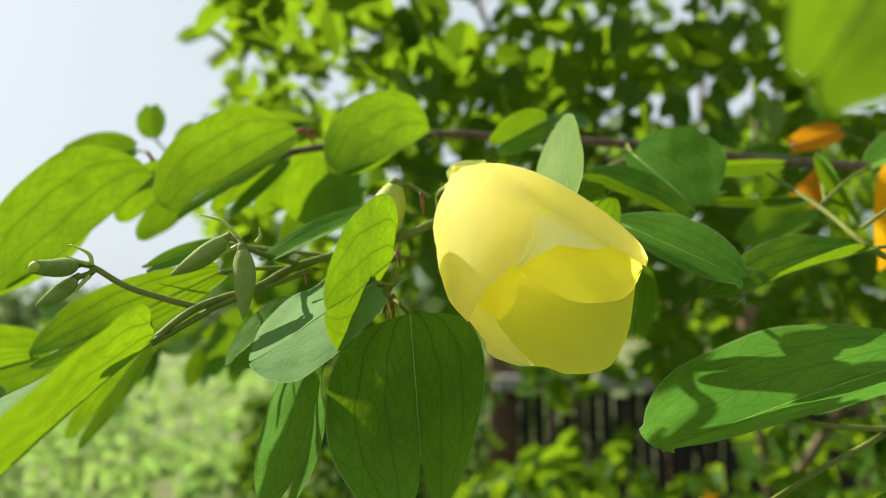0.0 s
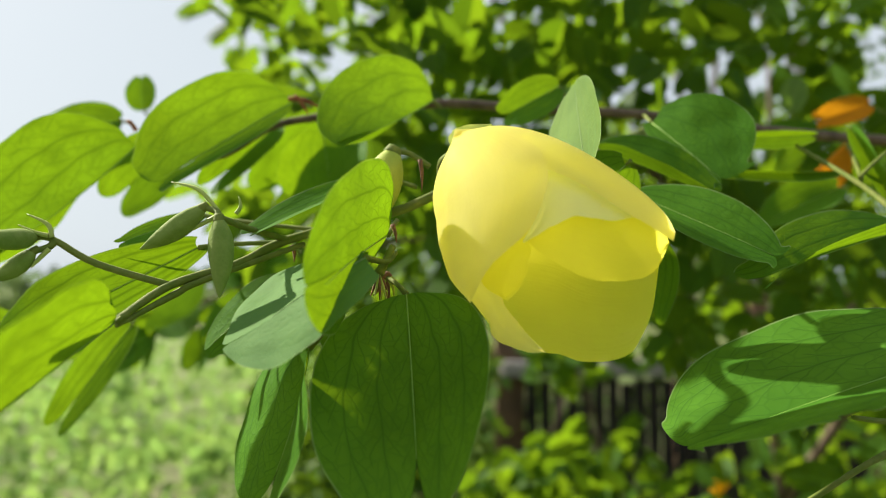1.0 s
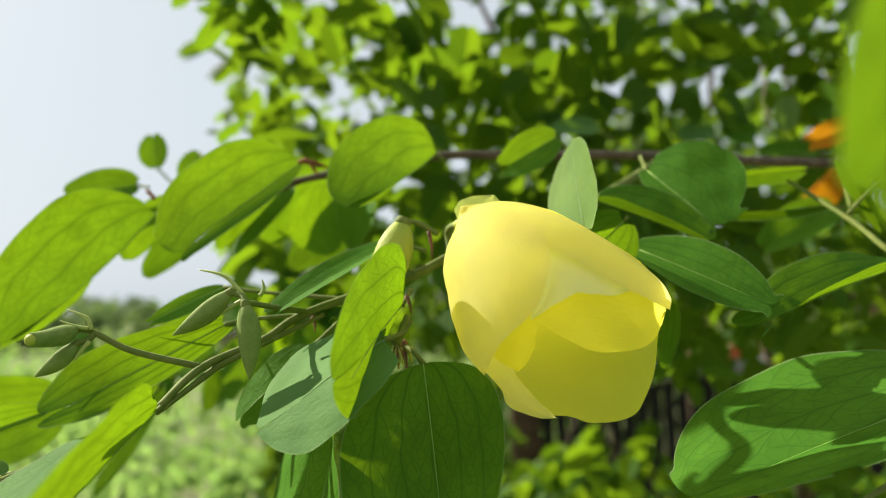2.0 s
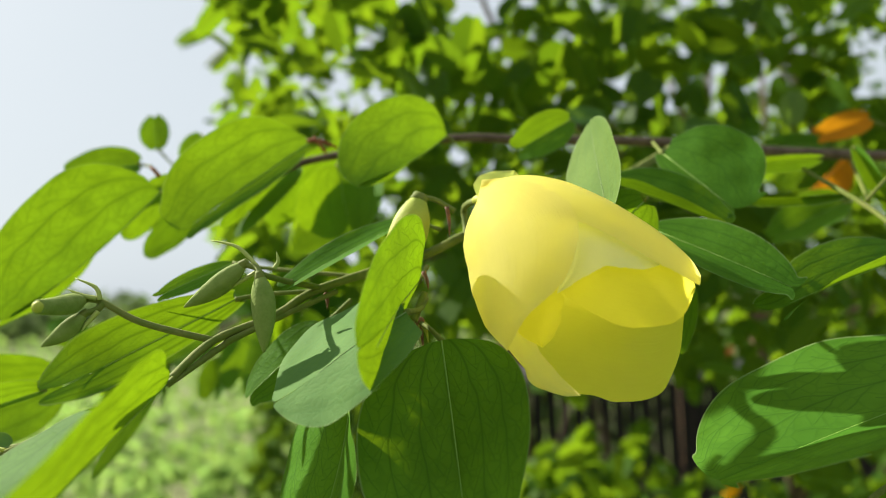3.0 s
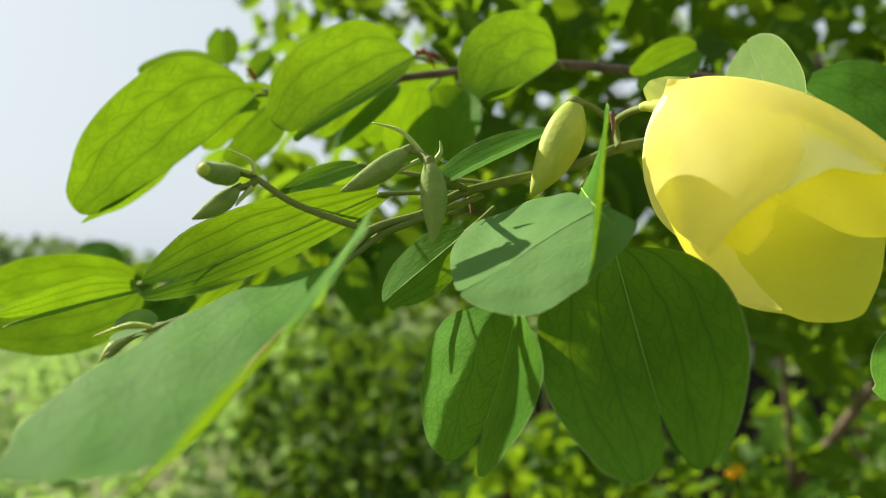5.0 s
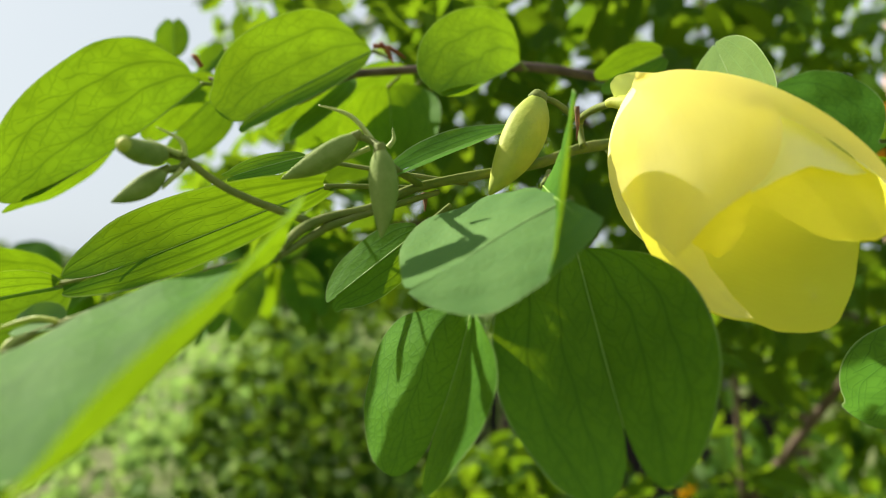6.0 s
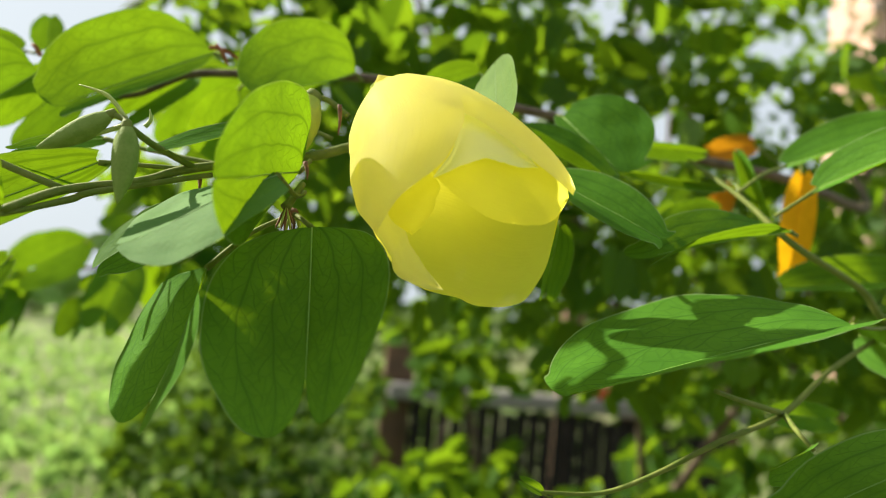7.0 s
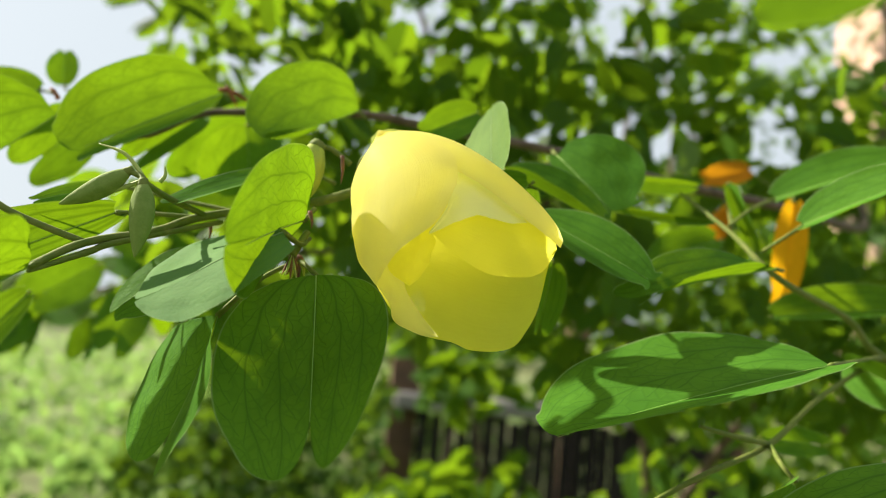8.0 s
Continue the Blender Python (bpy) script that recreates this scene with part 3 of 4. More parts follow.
part("calyx", tube([(0.0014, 0.2062, 1.4326), (0.0030, 0.2040, 1.4325), (0.0060, 0.2010, 1.4312), (0.0100, 0.1980, 1.4285)], [0.0010, 0.0015, 0.0024, 0.0032], 16, 4), BUD_YELLOW, flower, "yellow-green calyx")
part("flower_stalk", tube([(0.0022, 0.2052, 1.4325), (-0.0002, 0.2135, 1.4327), (-0.0012, 0.2212, 1.4318), (-0.0011, 0.2205, 1.4278), (-0.0009, 0.2183, 1.4243)], [0.0010, 0.0009, 0.0010, 0.0009, 0.001], 9, 6), STEM, flower, "thin green stalk")


withered = thing("withered_leaf", (0.345, 0.953, 1.14), "small yellow-orange withered leaf on the low bush", "leaf")
leaf(withered, (0.352, 0.955, 1.158), (0.338, 0.95, 1.128), (0.36, 0.95, 1.14), 120, None, seed=55, mat=ORANGE, res=(10, 5))

# ---- buds ----
def spindle(pts, radii, sides=20, ridges=5, deep=0.05):
    """A closed spindle along the points with soft lengthwise ridges."""
    bm = tube(pts, radii, sides, 3)
    line = [Vector(p) for p in pts]
    way = (line[-1] - line[0]).normalized()
    side = way.cross(Vector((0.2, 0.9, 0.3))).normalized()
    up = way.cross(side)
    for v in bm.verts:
        t = min(1.0, max(0.0, (v.co - line[0]).dot(way) / (line[-1] - line[0]).length))
        c = line[0].lerp(line[-1], t)
        r = v.co - c
        a = math.atan2(r.dot(up), r.dot(side))
        v.co += r * (deep * math.cos(ridges * a) * math.sin(math.pi * t))
    return bm


def bud(name, top, end, fat, mat, label, stalk, group="buds", bend=0.0006, deep=0.05, opening=False):
    """A spindle bud hanging from top to end, with a stalk; opening: blunt, with the petals showing at its end."""
    top, end = Vector(top), Vector(end)
    ob = thing(name, top, label, "bud", group)
    n = 12
    way = (end - top).normalized()
    side = way.cross(Vector((0, 1, 0.1))).normalized()
    pts = [top.lerp(end, k / n) + side * bend * math.sin(math.pi * k / n) for k in range(n + 1)]
    radii = [max(0.0002, fat * (math.sin(math.pi * min(1.0, (k / n) ** 0.75 * 0.97 + 0.03)) ** 0.75)) for k in range(n + 1)]
    radii[0], radii[-1] = fat * 0.32, fat * 0.05
    if opening:
        radii = [r if k < 6 else fat * (0.98 - 0.05 * (k - 6)) for k, r in enumerate(radii)]
        part("petal_tip", spindle([pts[-2], end + way * 0.0004, end + way * 0.0012], [fat * 0.62, fat * 0.52, fat * 0.12], 14), BUD_YELLOW, ob, "yellow-green petal tip")
    part("body", spindle(pts, radii, deep=deep), mat, ob)
    part("cap", tube([top - way * 0.0012, top + way * 0.0006, top + way * 0.0014], [fat * 0.36, fat * 0.48, fat * 0.40], 12, 3), STEM, ob)
    if stalk:
        part("stalk", tube(stalk, [0.0007, 0.0008, 0.0009], 8, 6), STEM, ob)
    return ob


P_TOP = Vector((-0.0518, 0.1823, 1.4134))
b_a = bud("flower_bud", P_TOP, (-0.0505, 0.1791, 1.3954), 0.0029, BUD, "slim green flower bud pointing down", [P_TOP, P_TOP + Vector((-0.0005, 0.002, 0.0006)), (-0.0494, 0.1969, 1.4125), FORK2])
b_b = bud("flower_bud", (-0.0569, 0.1867, 1.4167), (-0.0717, 0.1862, 1.4067), 0.0026, BUD, "slim green flower bud hanging beside its twin", [(-0.0569, 0.1867, 1.4167), (-0.0534, 0.1857, 1.4155), P_TOP])
b_c = bud("flower_bud", (-0.0937, 0.1811, 1.4095), (-0.0955, 0.1655, 1.4082), 0.0024, BUD, "small green bud beginning to open at its tip", [(-0.0937, 0.1811, 1.4095), (-0.0899, 0.1821, 1.4088), (-0.0811, 0.1843, 1.4034), FORK], opening=True)
b_d = bud("flower_bud", (-0.0927, 0.1792, 1.4061), (-0.1014, 0.1766, 1.3990), 0.0021, BUD, "small green bud beside the opening one", [(-0.0927, 0.1792, 1.4061), (-0.0905, 0.1812, 1.4071), (-0.0896, 0.1821, 1.4085)])
bud("flower_bud", (-0.0140, 0.2138, 1.4350), (-0.0257, 0.2100, 1.4092), 0.0054, BUD_YELLOW, "plump yellow-green bud nearly ready to open", [(-0.0140, 0.2138, 1.4350), (-0.0096, 0.2148, 1.4344), (-0.0040, 0.2150, 1.4308)], bend=0.001)
for a, m, b, home in (((-0.0535, 0.1867, 1.4159), (-0.0585, 0.1875, 1.4210), (-0.0654, 0.1884, 1.4230), b_b), ((-0.0504, 0.1907, 1.4155), (-0.0493, 0.1907, 1.4173), (-0.0497, 0.1905, 1.4197), b_a),
                      ((-0.0542, 0.1878, 1.4146), (-0.0594, 0.1869, 1.4117), (-0.0627, 0.1870, 1.4102), b_b), ((-0.0898, 0.1811, 1.4093), (-0.0907, 0.1809, 1.4123), (-0.0956, 0.1809, 1.4147), b_c),
                      ((-0.0906, 0.1811, 1.4097), (-0.0931, 0.1800, 1.4104), (-0.0964, 0.1790, 1.4121), b_c), ((-0.0898, 0.1802, 1.4066), (-0.0920, 0.1793, 1.4039), (-0.0928, 0.1784, 1.4022), b_d)):
    part("bract", tube([a, m, b], [0.0006, 0.0005, 0.0001], 6, 5), SEPAL, home, "narrow curling bract")

# spent flower head below the leaf joint
spent = thing("spent_flower_head", (-0.0150, 0.1954, 1.4015), "small dried flower head with spiky remains", "flower head")
part("stalk", tube([(-0.0131, 0.1999, 1.4079), (-0.0148, 0.1972, 1.4038), (-0.0163, 0.1954, 1.4007)], [0.0009, 0.001, 0.0014], 8, 4), STEM, spent)
for k in range(9):
    a = 2.4 * k
    o = Vector((-0.0160, 0.1954, 1.4009))
    w = Vector((0.0022 * math.cos(a), 0.0016 * math.sin(a), -0.0045 - 0.001 * (k % 3)))
    part("spike", tube([o, o + w * 0.6, o + w], [0.0004, 0.0004, 0.0001], 5, 3), SEPAL if k % 2 else STIPULE, spent)

# twig tip with young leaves, far left
tipling = thing("twig_tip", (-0.1042, 0.1507, 1.3734), "young twig tip with narrow folded leaflets", "twig")
part("stem", tube([(-0.1153, 0.1705, 1.3703), (-0.1120, 0.1722, 1.3738), (-0.1085, 0.1735, 1.3757), (-0.0962, 0.1660, 1.3803), (-0.0800, 0.1720, 1.3868)], [0.0008, 0.0007, 0.0005, 0.0004, 0.0004], 8, 5), STEM, tipling, "thin brown-green stem")
part("leaflet", tube([(-0.1070, 0.1728, 1.3764), (-0.1120, 0.1730, 1.3768), (-0.1190, 0.1720, 1.3742)], [0.0005, 0.0006, 0.0001], 6, 5), BUD_YELLOW, tipling, "narrow yellow-green leaflet")
part("leaflet", tube([(-0.1120, 0.1722, 1.3740), (-0.1150, 0.1716, 1.3722), (-0.1172, 0.1710, 1.3690)], [0.0006, 0.0009, 0.0001], 6, 5), SEPAL, tipling, "narrow folded leaflet")
leaf(tipling, (-0.1075, 0.1750, 1.3768), (-0.1170, 0.1760, 1.3752), (-0.1100, 0.1770, 1.3800), 150, None, seed=11, mat=LEAF_PALE, res=(14, 6))
leaf(branch, (-0.1443, 0.2505, 1.3801), (-0.1675, 0.2209, 1.3724), (-0.1554, 0.2354, 1.3837), 90, None, seed=12, label="lime leaf glowing against the light")

# unseen leaf added behind the flower to cast shade on the large leaf
leaf(branch, (0.0516, 0.2203, 1.4320), (0.0311, 0.2276, 1.4131), (0.0515, 0.2255, 1.4155), 168, None, seed=13, label="green leaf behind the flower")

# ---- the branch behind, with its leaves ----
back = thing("back_branch", (0.0807, 0.2963, 1.4639), "dark woody branch carrying backlit leaves", "branch")
B_B = Vector((-0.0058, 0.2981, 1.4723))
part("stem", tube([(0.575, 0.78, 1.6), (0.42, 0.55, 1.5), (0.2253, 0.3564, 1.4647), (0.1538, 0.3363, 1.4654), (0.0848, 0.3110, 1.4676), (0.0291, 0.3059, 1.4699), B_B + Vector((0, 0.006, -0.001)), (-0.0550, 0.3061, 1.4662), (-0.0700, 0.2965, 1.4599), (-0.0885, 0.2874, 1.4466), (-0.1150, 0.2870, 1.4537)], [0.004, 0.0035, 0.0024, 0.0022, 0.002, 0.0019, 0.0018, 0.0016, 0.0014, 0.001, 0.0007], 9, 6, 0.06), WOOD, back, "brown bark")
for a, b in (((-0.0594, 0.2845, 1.4685), (-0.0478, 0.2866, 1.4656)), ((-0.0569, 0.2844, 1.4695), (-0.0520, 0.2847, 1.4628)), ((-0.1174, 0.2851, 1.4569), (-0.1211, 0.2850, 1.4606))):
    part("stipule", tube([a, Vector(a).lerp(Vector(b), 0.5) + Vector((0, -0.001, 0.001)), b], [0.0008, 0.0009, 0.0003], 7, 4, 0.2), RED_STIPULE, back, "reddish brown stipule")
leaf(back, (-0.1169, 0.2845, 1.4509), (-0.1518, 0.2540, 1.3977), (-0.1494, 0.2673, 1.4525), -71, [(-0.1124, 0.2873, 1.4518)], second=1.117, cup=0.180, cup2=0.166, droop=0.160, sinus=0.856, tip=0.180, tip2=0.394, curl=-0.220, waist=0.354, blunt=0.523, back=0.012, twist=-0.268, seed=21, res=(32, 10), label="large lime leaf with sunlight shining through")
leaf(back, (-0.0603, 0.2975, 1.4710), (-0.0959, 0.2535, 1.4342), (-0.0866, 0.2793, 1.4759), 173, [(-0.0531, 0.2965, 1.4682)], second=0.250, cup=0.261, cup2=0.240, droop=0.058, sinus=0.941, tip=0.286, tip2=0.405, curl=-0.253, waist=0.563, blunt=0.359, back=-0.047, twist=-0.438, seed=22, res=(32, 10), label="large backlit leaf with a shaded end")
leaf(back, (-0.0050, 0.2996, 1.4716), (-0.0269, 0.2533, 1.4432), (-0.0274, 0.2734, 1.4809), 280, [(-0.0018, 0.3009, 1.4686)], second=0.250, cup=0.033, cup2=0.050, droop=0.113, sinus=0.821, tip=0.117, tip2=0.383, curl=-0.305, waist=0.473, blunt=0.485, back=-0.011, twist=-1.058, seed=23, res=(32, 10), label="backlit leaf with a shaded lower rim")
leaf(back, (0.0422, 0.2807, 1.4714), (0.0205, 0.2835, 1.4607), (0.0268, 0.2806, 1.4731), 150, [(0.0505, 0.3009, 1.4696)], sinus=0.82, tip=0.4, seed=24, label="small lime leaf")
leaf(back, (0.0367, 0.2025, 1.4282), (0.0385, 0.2326, 1.4597), (0.0309, 0.2396, 1.4504), 172, None, second=0.781, cup=0.066, cup2=0.118, droop=0.031, sinus=0.970, tip=0.050, tip2=0.050, curl=0.025, shoulder=0.025, waist=0.361, blunt=0.639, back=0.045, twist=-0.015, seed=25, mat=LEAF_YOUNG, label="pale pointed young leaf standing upright")
leaf(back, (0.0708, 0.2615, 1.4535), (0.0866, 0.2375, 1.4301), (0.1021, 0.2387, 1.4477), 162, [(0.0809, 0.3061, 1.4665)], second=0.291, cup=0.010, cup2=0.041, droop=0.052, sinus=0.926, tip=0.472, tip2=0.700, curl=-0.025, waist=0.490, blunt=0.671, back=0.051, twist=-0.268, seed=26, res=(28, 9), label="round leaf with a patch of sun on it")
leaf(back, (0.0514, 0.2527, 1.4423), (0.0836, 0.2357, 1.4262), (0.0732, 0.2476, 1.4432), 110, [(0.0489, 0.2673, 1.4487)], sinus=0.85, tip=0.3, seed=27, label="green leaf behind the flower")
leaf(back, (0.0565, 0.2296, 1.4243), (0.0882, 0.2047, 1.4056), (0.0808, 0.2214, 1.4215), 158, [(0.0531, 0.2483, 1.4331)], second=1.001, cup=0.142, cup2=0.111, droop=0.035, sinus=0.949, tip=0.388, tip2=0.388, curl=-0.033, shoulder=0.016, waist=0.435, blunt=0.680, back=0.030, twist=0.316, seed=28, res=(28, 9), label="dark green leaf folded along its midrib")
leaf(back, (-0.1172, 0.3171, 1.4586), (-0.1427, 0.3183, 1.4322), (-0.1235, 0.3183, 1.4309), 165, [(-0.1089, 0.3069, 1.4623)], seed=35, label="lime leaf hanging behind")
leaf(back, (-0.0426, 0.3513, 1.4744), (-0.0868, 0.3530, 1.4370), (-0.0547, 0.3531, 1.4340), 150, [(-0.0349, 0.3361, 1.4773)], seed=36, label="wide lime leaf hanging behind")
leaf(back, (-0.1608, 0.2906, 1.3803), (-0.2196, 0.2913, 1.3667), (-0.1911, 0.2919, 1.3525), 150, [(-0.1269, 0.2702, 1.3879)], seed=37, label="lime leaf, out of focus")
leaf(back, (-0.0698, 0.3064, 1.4624), (-0.0905, 0.2833, 1.4345), (-0.0885, 0.2871, 1.4512), 120, None, seed=29, label="dark shaded leaf")
leaf(back, (-0.1201, 0.2897, 1.3826), (-0.1530, 0.2934, 1.3415), (-0.1447, 0.2902, 1.3661), 160, None, second=0.8, seed=33, label="pale hanging leaf, out of the light")
leaf(back, (0.0650, 0.2342, 1.4095), (0.0633, 0.2368, 1.3855), (0.0705, 0.2348, 1.3965), 120, None, seed=34, label="dark hanging leaf behind the flower")
leaf(back, (-0.0544, 0.3261, 1.4659), (-0.0495, 0.3301, 1.4350), (-0.0727, 0.3283, 1.4455), 165, [(-0.0500, 0.3180, 1.4680)], second=1.15, cup=0.3, cup2=0.3, droop=-0.054, sinus=0.826, tip=0.407, tip2=0.386, curl=0.072, waist=0.632, blunt=0.537, back=0.031, twist=-0.8, seed=30, label="lime leaf hanging behind")
leaf(back, (-0.1610, 0.3900, 1.4912), (-0.1629, 0.3900, 1.5099), (-0.1703, 0.3890, 1.5003), 165, [(-0.1500, 0.3850, 1.4800), (-0.1200, 0.3300, 1.4580)], sinus=0.9, tip=0.3, seed=32, label="small round leaf against the sky")
leaf(back, (-0.1365, 0.3900, 1.4972), (-0.1470, 0.3880, 1.4828), (-0.1472, 0.3900, 1.4948), 150, [(-0.1300, 0.3800, 1.4900)], sinus=0.9, tip=0.3, seed=38, label="small leaf against the sky")
leaf(back, (-0.1447, 0.3300, 1.4712), (-0.1801, 0.3300, 1.4674), (-0.1656, 0.3300, 1.4792), 150, [(-0.1350, 0.3200, 1.4680)], seed=39, label="lime leaf half hidden by a nearer one")
leaf(back, (0.2267, 0.4850, 1.5106), (0.2311, 0.4850, 1.5344), (0.2199, 0.4850, 1.5222), 140, [(0.2350, 0.4900, 1.4800)], sinus=0.95, tip=0.1, seed=62, mat=LEAF_YOUNG, label="pale young leaf standing upright")
leaf(back, (0.2252, 0.5300, 1.5146), (0.2010, 0.5300, 1.5264), (0.2124, 0.5300, 1.5337), 150, [(0.2330, 0.5300, 1.4900)], sinus=0.9, tip=0.3, seed=63, label="lime leaf behind the branch")
leaf(back, (0.1962, 0.5300, 1.5209), (0.1704, 0.5300, 1.5222), (0.1840, 0.5300, 1.5314), 150, [(0.2000, 0.5300, 1.5000)], sinus=0.9, tip=0.3, seed=64, mat=LEAF_PALE, label="pale round leaf behind the branch")
leaf(back, (0.2185, 0.4300, 1.4845), (0.1843, 0.4300, 1.4881), (0.2031, 0.4300, 1.4938), 120, [(0.2350, 0.4200, 1.4800)], sinus=0.9, tip=0.3, seed=65, label="lime leaf behind the branch")
leaf(back, (0.2028, 0.4300, 1.4814), (0.1920, 0.4300, 1.4617), (0.2072, 0.4300, 1.4707), 150, [(0.2050, 0.4200, 1.4800)], sinus=0.9, tip=0.3, seed=66, label="lime leaf hanging behind the twig")
leaf(back, (0.1877, 0.3600, 1.4436), (0.1508, 0.3600, 1.4275), (0.1641, 0.3600, 1.4474), 120, [(0.1950, 0.3650, 1.4450)], sinus=0.9, tip=0.3, seed=67, label="dark green leaf behind the round one")
leaf(back, (0.0938, 0.4500, 1.5114), (0.0650, 0.4500, 1.5138), (0.0790, 0.4500, 1.5201), 140, [(0.1150, 0.4400, 1.4900)], sinus=0.9, tip=0.3, seed=68, mat=LEAF_PALE, label="pale round leaf behind the branch")
leaf(branch, (-0.0729, 0.2307, 1.4192), (-0.0889, 0.2107, 1.4103), (-0.0653, 0.2448, 1.4272), 178, [(-0.0600, 0.2280, 1.4170), (-0.0300, 0.2200, 1.4130)], second=1.083, cup=0.113, cup2=0.084, droop=0.048, sinus=0.904, tip=0.302, tip2=0.345, waist=0.380, blunt=0.630, back=0.016, twist=0.095, seed=69, label="dark bluish leaf behind the buds")

# ---- a lower branch behind, in the sun ----
lower = thing("lower_branch", (-0.0742, 0.5761, 1.4094), "thin lower branch with glowing lime leaves", "branch")
part("stem", tube([(0.3, 0.9, 1.5), (0.0006, 0.6335, 1.4414), (-0.1146, 0.5805, 1.4185), (-0.1718, 0.5408, 1.3883), (-0.2428, 0.5319, 1.3725)], [0.003, 0.002, 0.0016, 0.0013, 0.0008], 8, 5, 0.05), WOOD, lower)
low_rng = random.Random(77)
for k in range(20):
    start = Vector((-0.0836, 0.5767, 1.4150)).lerp(Vector((-0.2649, 0.5148, 1.3696)), (k + low_rng.random()) / 20)
    way = Vector((low_rng.uniform(-1, 0.4), low_rng.uniform(-0.5, 0.3), low_rng.uniform(-1.0, 0.25))).normalized()
    start += Vector((0, 0, low_rng.uniform(-0.03, 0.02)))
    edge = start + way * 0.02 + way.cross(Vector((0.3, -1.0, 0.2))).normalized() * low_rng.uniform(0.013, 0.019)
    leaf(lower, start, start + way * low_rng.uniform(0.035, 0.05), edge, low_rng.choice((150, 165, -110, 120)), [start + Vector((0.006, 0.004, 0.008))], seed=60 + k, res=(14, 6), label="lime leaf glowing in the sun")

for k, (start, end, edge) in enumerate((((-0.140, 0.505, 1.392), (-0.155, 0.498, 1.345), (-0.165, 0.500, 1.372)), ((-0.175, 0.515, 1.402), (-0.212, 0.505, 1.375), (-0.186, 0.508, 1.372)), ((-0.110, 0.530, 1.420), (-0.148, 0.520, 1.404), (-0.128, 0.525, 1.430)), ((-0.118, 0.540, 1.395), (-0.100, 0.535, 1.358), (-0.122, 0.535, 1.370)))):
    leaf(lower, start, end, edge, 165, [Vector(start) + Vector((0.008, 0.02, 0.012))], seed=90 + k, res=(16, 7), label="wide lime leaf glowing in the sun")

# ---- the twig on the far side ----
twig = thing("side_twig", (0.2180, 0.2739, 1.3892), "grey-green side twig with stalked leaves", "twig")
T_NODE = Vector((0.2168, 0.2740, 1.3898))
part("stem", tube([(0.8, 1.0, 1.2), (0.6, 0.7, 1.28), (0.2993, 0.3168, 1.3707), T_NODE, (0.1959, 0.2669, 1.4034), (0.1488, 0.2391, 1.4131), (0.1395, 0.2586, 1.4315), (0.1318, 0.2879, 1.4509)], [0.003, 0.0022, 0.0016, 0.0015, 0.0013, 0.0011, 0.0009, 0.0007], 10, 6, 0.06), STEM, twig)
part("stem", tube([T_NODE, (0.1670, 0.2411, 1.3730), (0.1400, 0.2268, 1.3576), (0.1098, 0.2096, 1.3501), (0.0882, 0.2030, 1.3412), (0.0748, 0.2076, 1.3341), (0.0561, 0.2024, 1.3346)], [0.001, 0.0009, 0.001, 0.0008, 0.0007, 0.0006, 0.0005], 9, 6, 0.06), STEM, twig)
leaf(twig, (0.0568, 0.2024, 1.3346), (0.0492, 0.1970, 1.3388), (0.0535, 0.1991, 1.3386), 120, None, seed=56, res=(12, 5), label="small unfolding leaf at the twig's end")
part("stem", tube([(0.1400, 0.2268, 1.3576), (0.1152, 0.2078, 1.3620), (0.1016, 0.1990, 1.3648)], [0.001, 0.0008, 0.0006], 8, 5), STEM, twig)
part("stem", tube([(0.1400, 0.2268, 1.3576), (0.1318, 0.2066, 1.3544), (0.1333, 0.2017, 1.3507)], [0.0009, 0.0007, 0.0006], 8, 5), STEM, twig)
leaf(twig, (0.1272, 0.1807, 1.3854), (0.0509, 0.1788, 1.3654), (0.0962, 0.2111, 1.3896), 148, [(0.1713, 0.2290, 1.3871), T_NODE], second=0.908, cup=0.046, cup2=-0.052, droop=0.060, sinus=0.969, tip=0.210, tip2=0.520, curl=0.052, waist=0.519, blunt=0.490, back=0.004, twist=-0.023, seed=41, res=(44, 12), wave=0.015, nibbles=[((0.0773, 0.1505, 1.3748), 0.0026), ((0.0750, 0.1512, 1.3742), 0.0018)], label="large green leaf with sun flecks and a chewed rim")
leaf(twig, (0.1388, 0.2258, 1.4150), (0.0796, 0.2066, 1.4016), (0.1060, 0.2245, 1.4177), 94, [(0.1494, 0.2387, 1.4162)], second=0.524, cup=0.067, cup2=-0.017, droop=0.046, sinus=0.880, tip=0.350, tip2=0.699, curl=-0.373, waist=0.487, blunt=0.728, back=-0.096, twist=0.444, seed=42, res=(30, 9), wave=0.015, label="green leaf with a bright turned-up rim")
leaf(twig, (0.1727, 0.2830, 1.4519), (0.2023, 0.2476, 1.4665), (0.1873, 0.2692, 1.4712), 128, [(0.1525, 0.2660, 1.4428), (0.1393, 0.2584, 1.4336)], sinus=0.85, seed=43, label="green leaf arching from the twig")
leaf(twig, (0.1565, 0.2392, 1.4332), (0.1725, 0.2024, 1.4482), (0.1654, 0.2231, 1.4516), 132, [(0.1491, 0.2376, 1.4281), (0.1446, 0.2437, 1.4231)], sinus=0.85, seed=44, label="green leaf arching from the twig")
leaf(twig, (0.1834, 0.2968, 1.4031), (0.2488, 0.2880, 1.4143), (0.2062, 0.2924, 1.4202), 100, None, sinus=0.85, seed=45, label="green leaf in half shade")
leaf(twig, (0.1965, 0.2667, 1.3856), (0.2045, 0.2364, 1.3756), (0.1947, 0.2464, 1.3879), 130, [T_NODE], sinus=0.85, seed=46, label="green leaf in half shade")
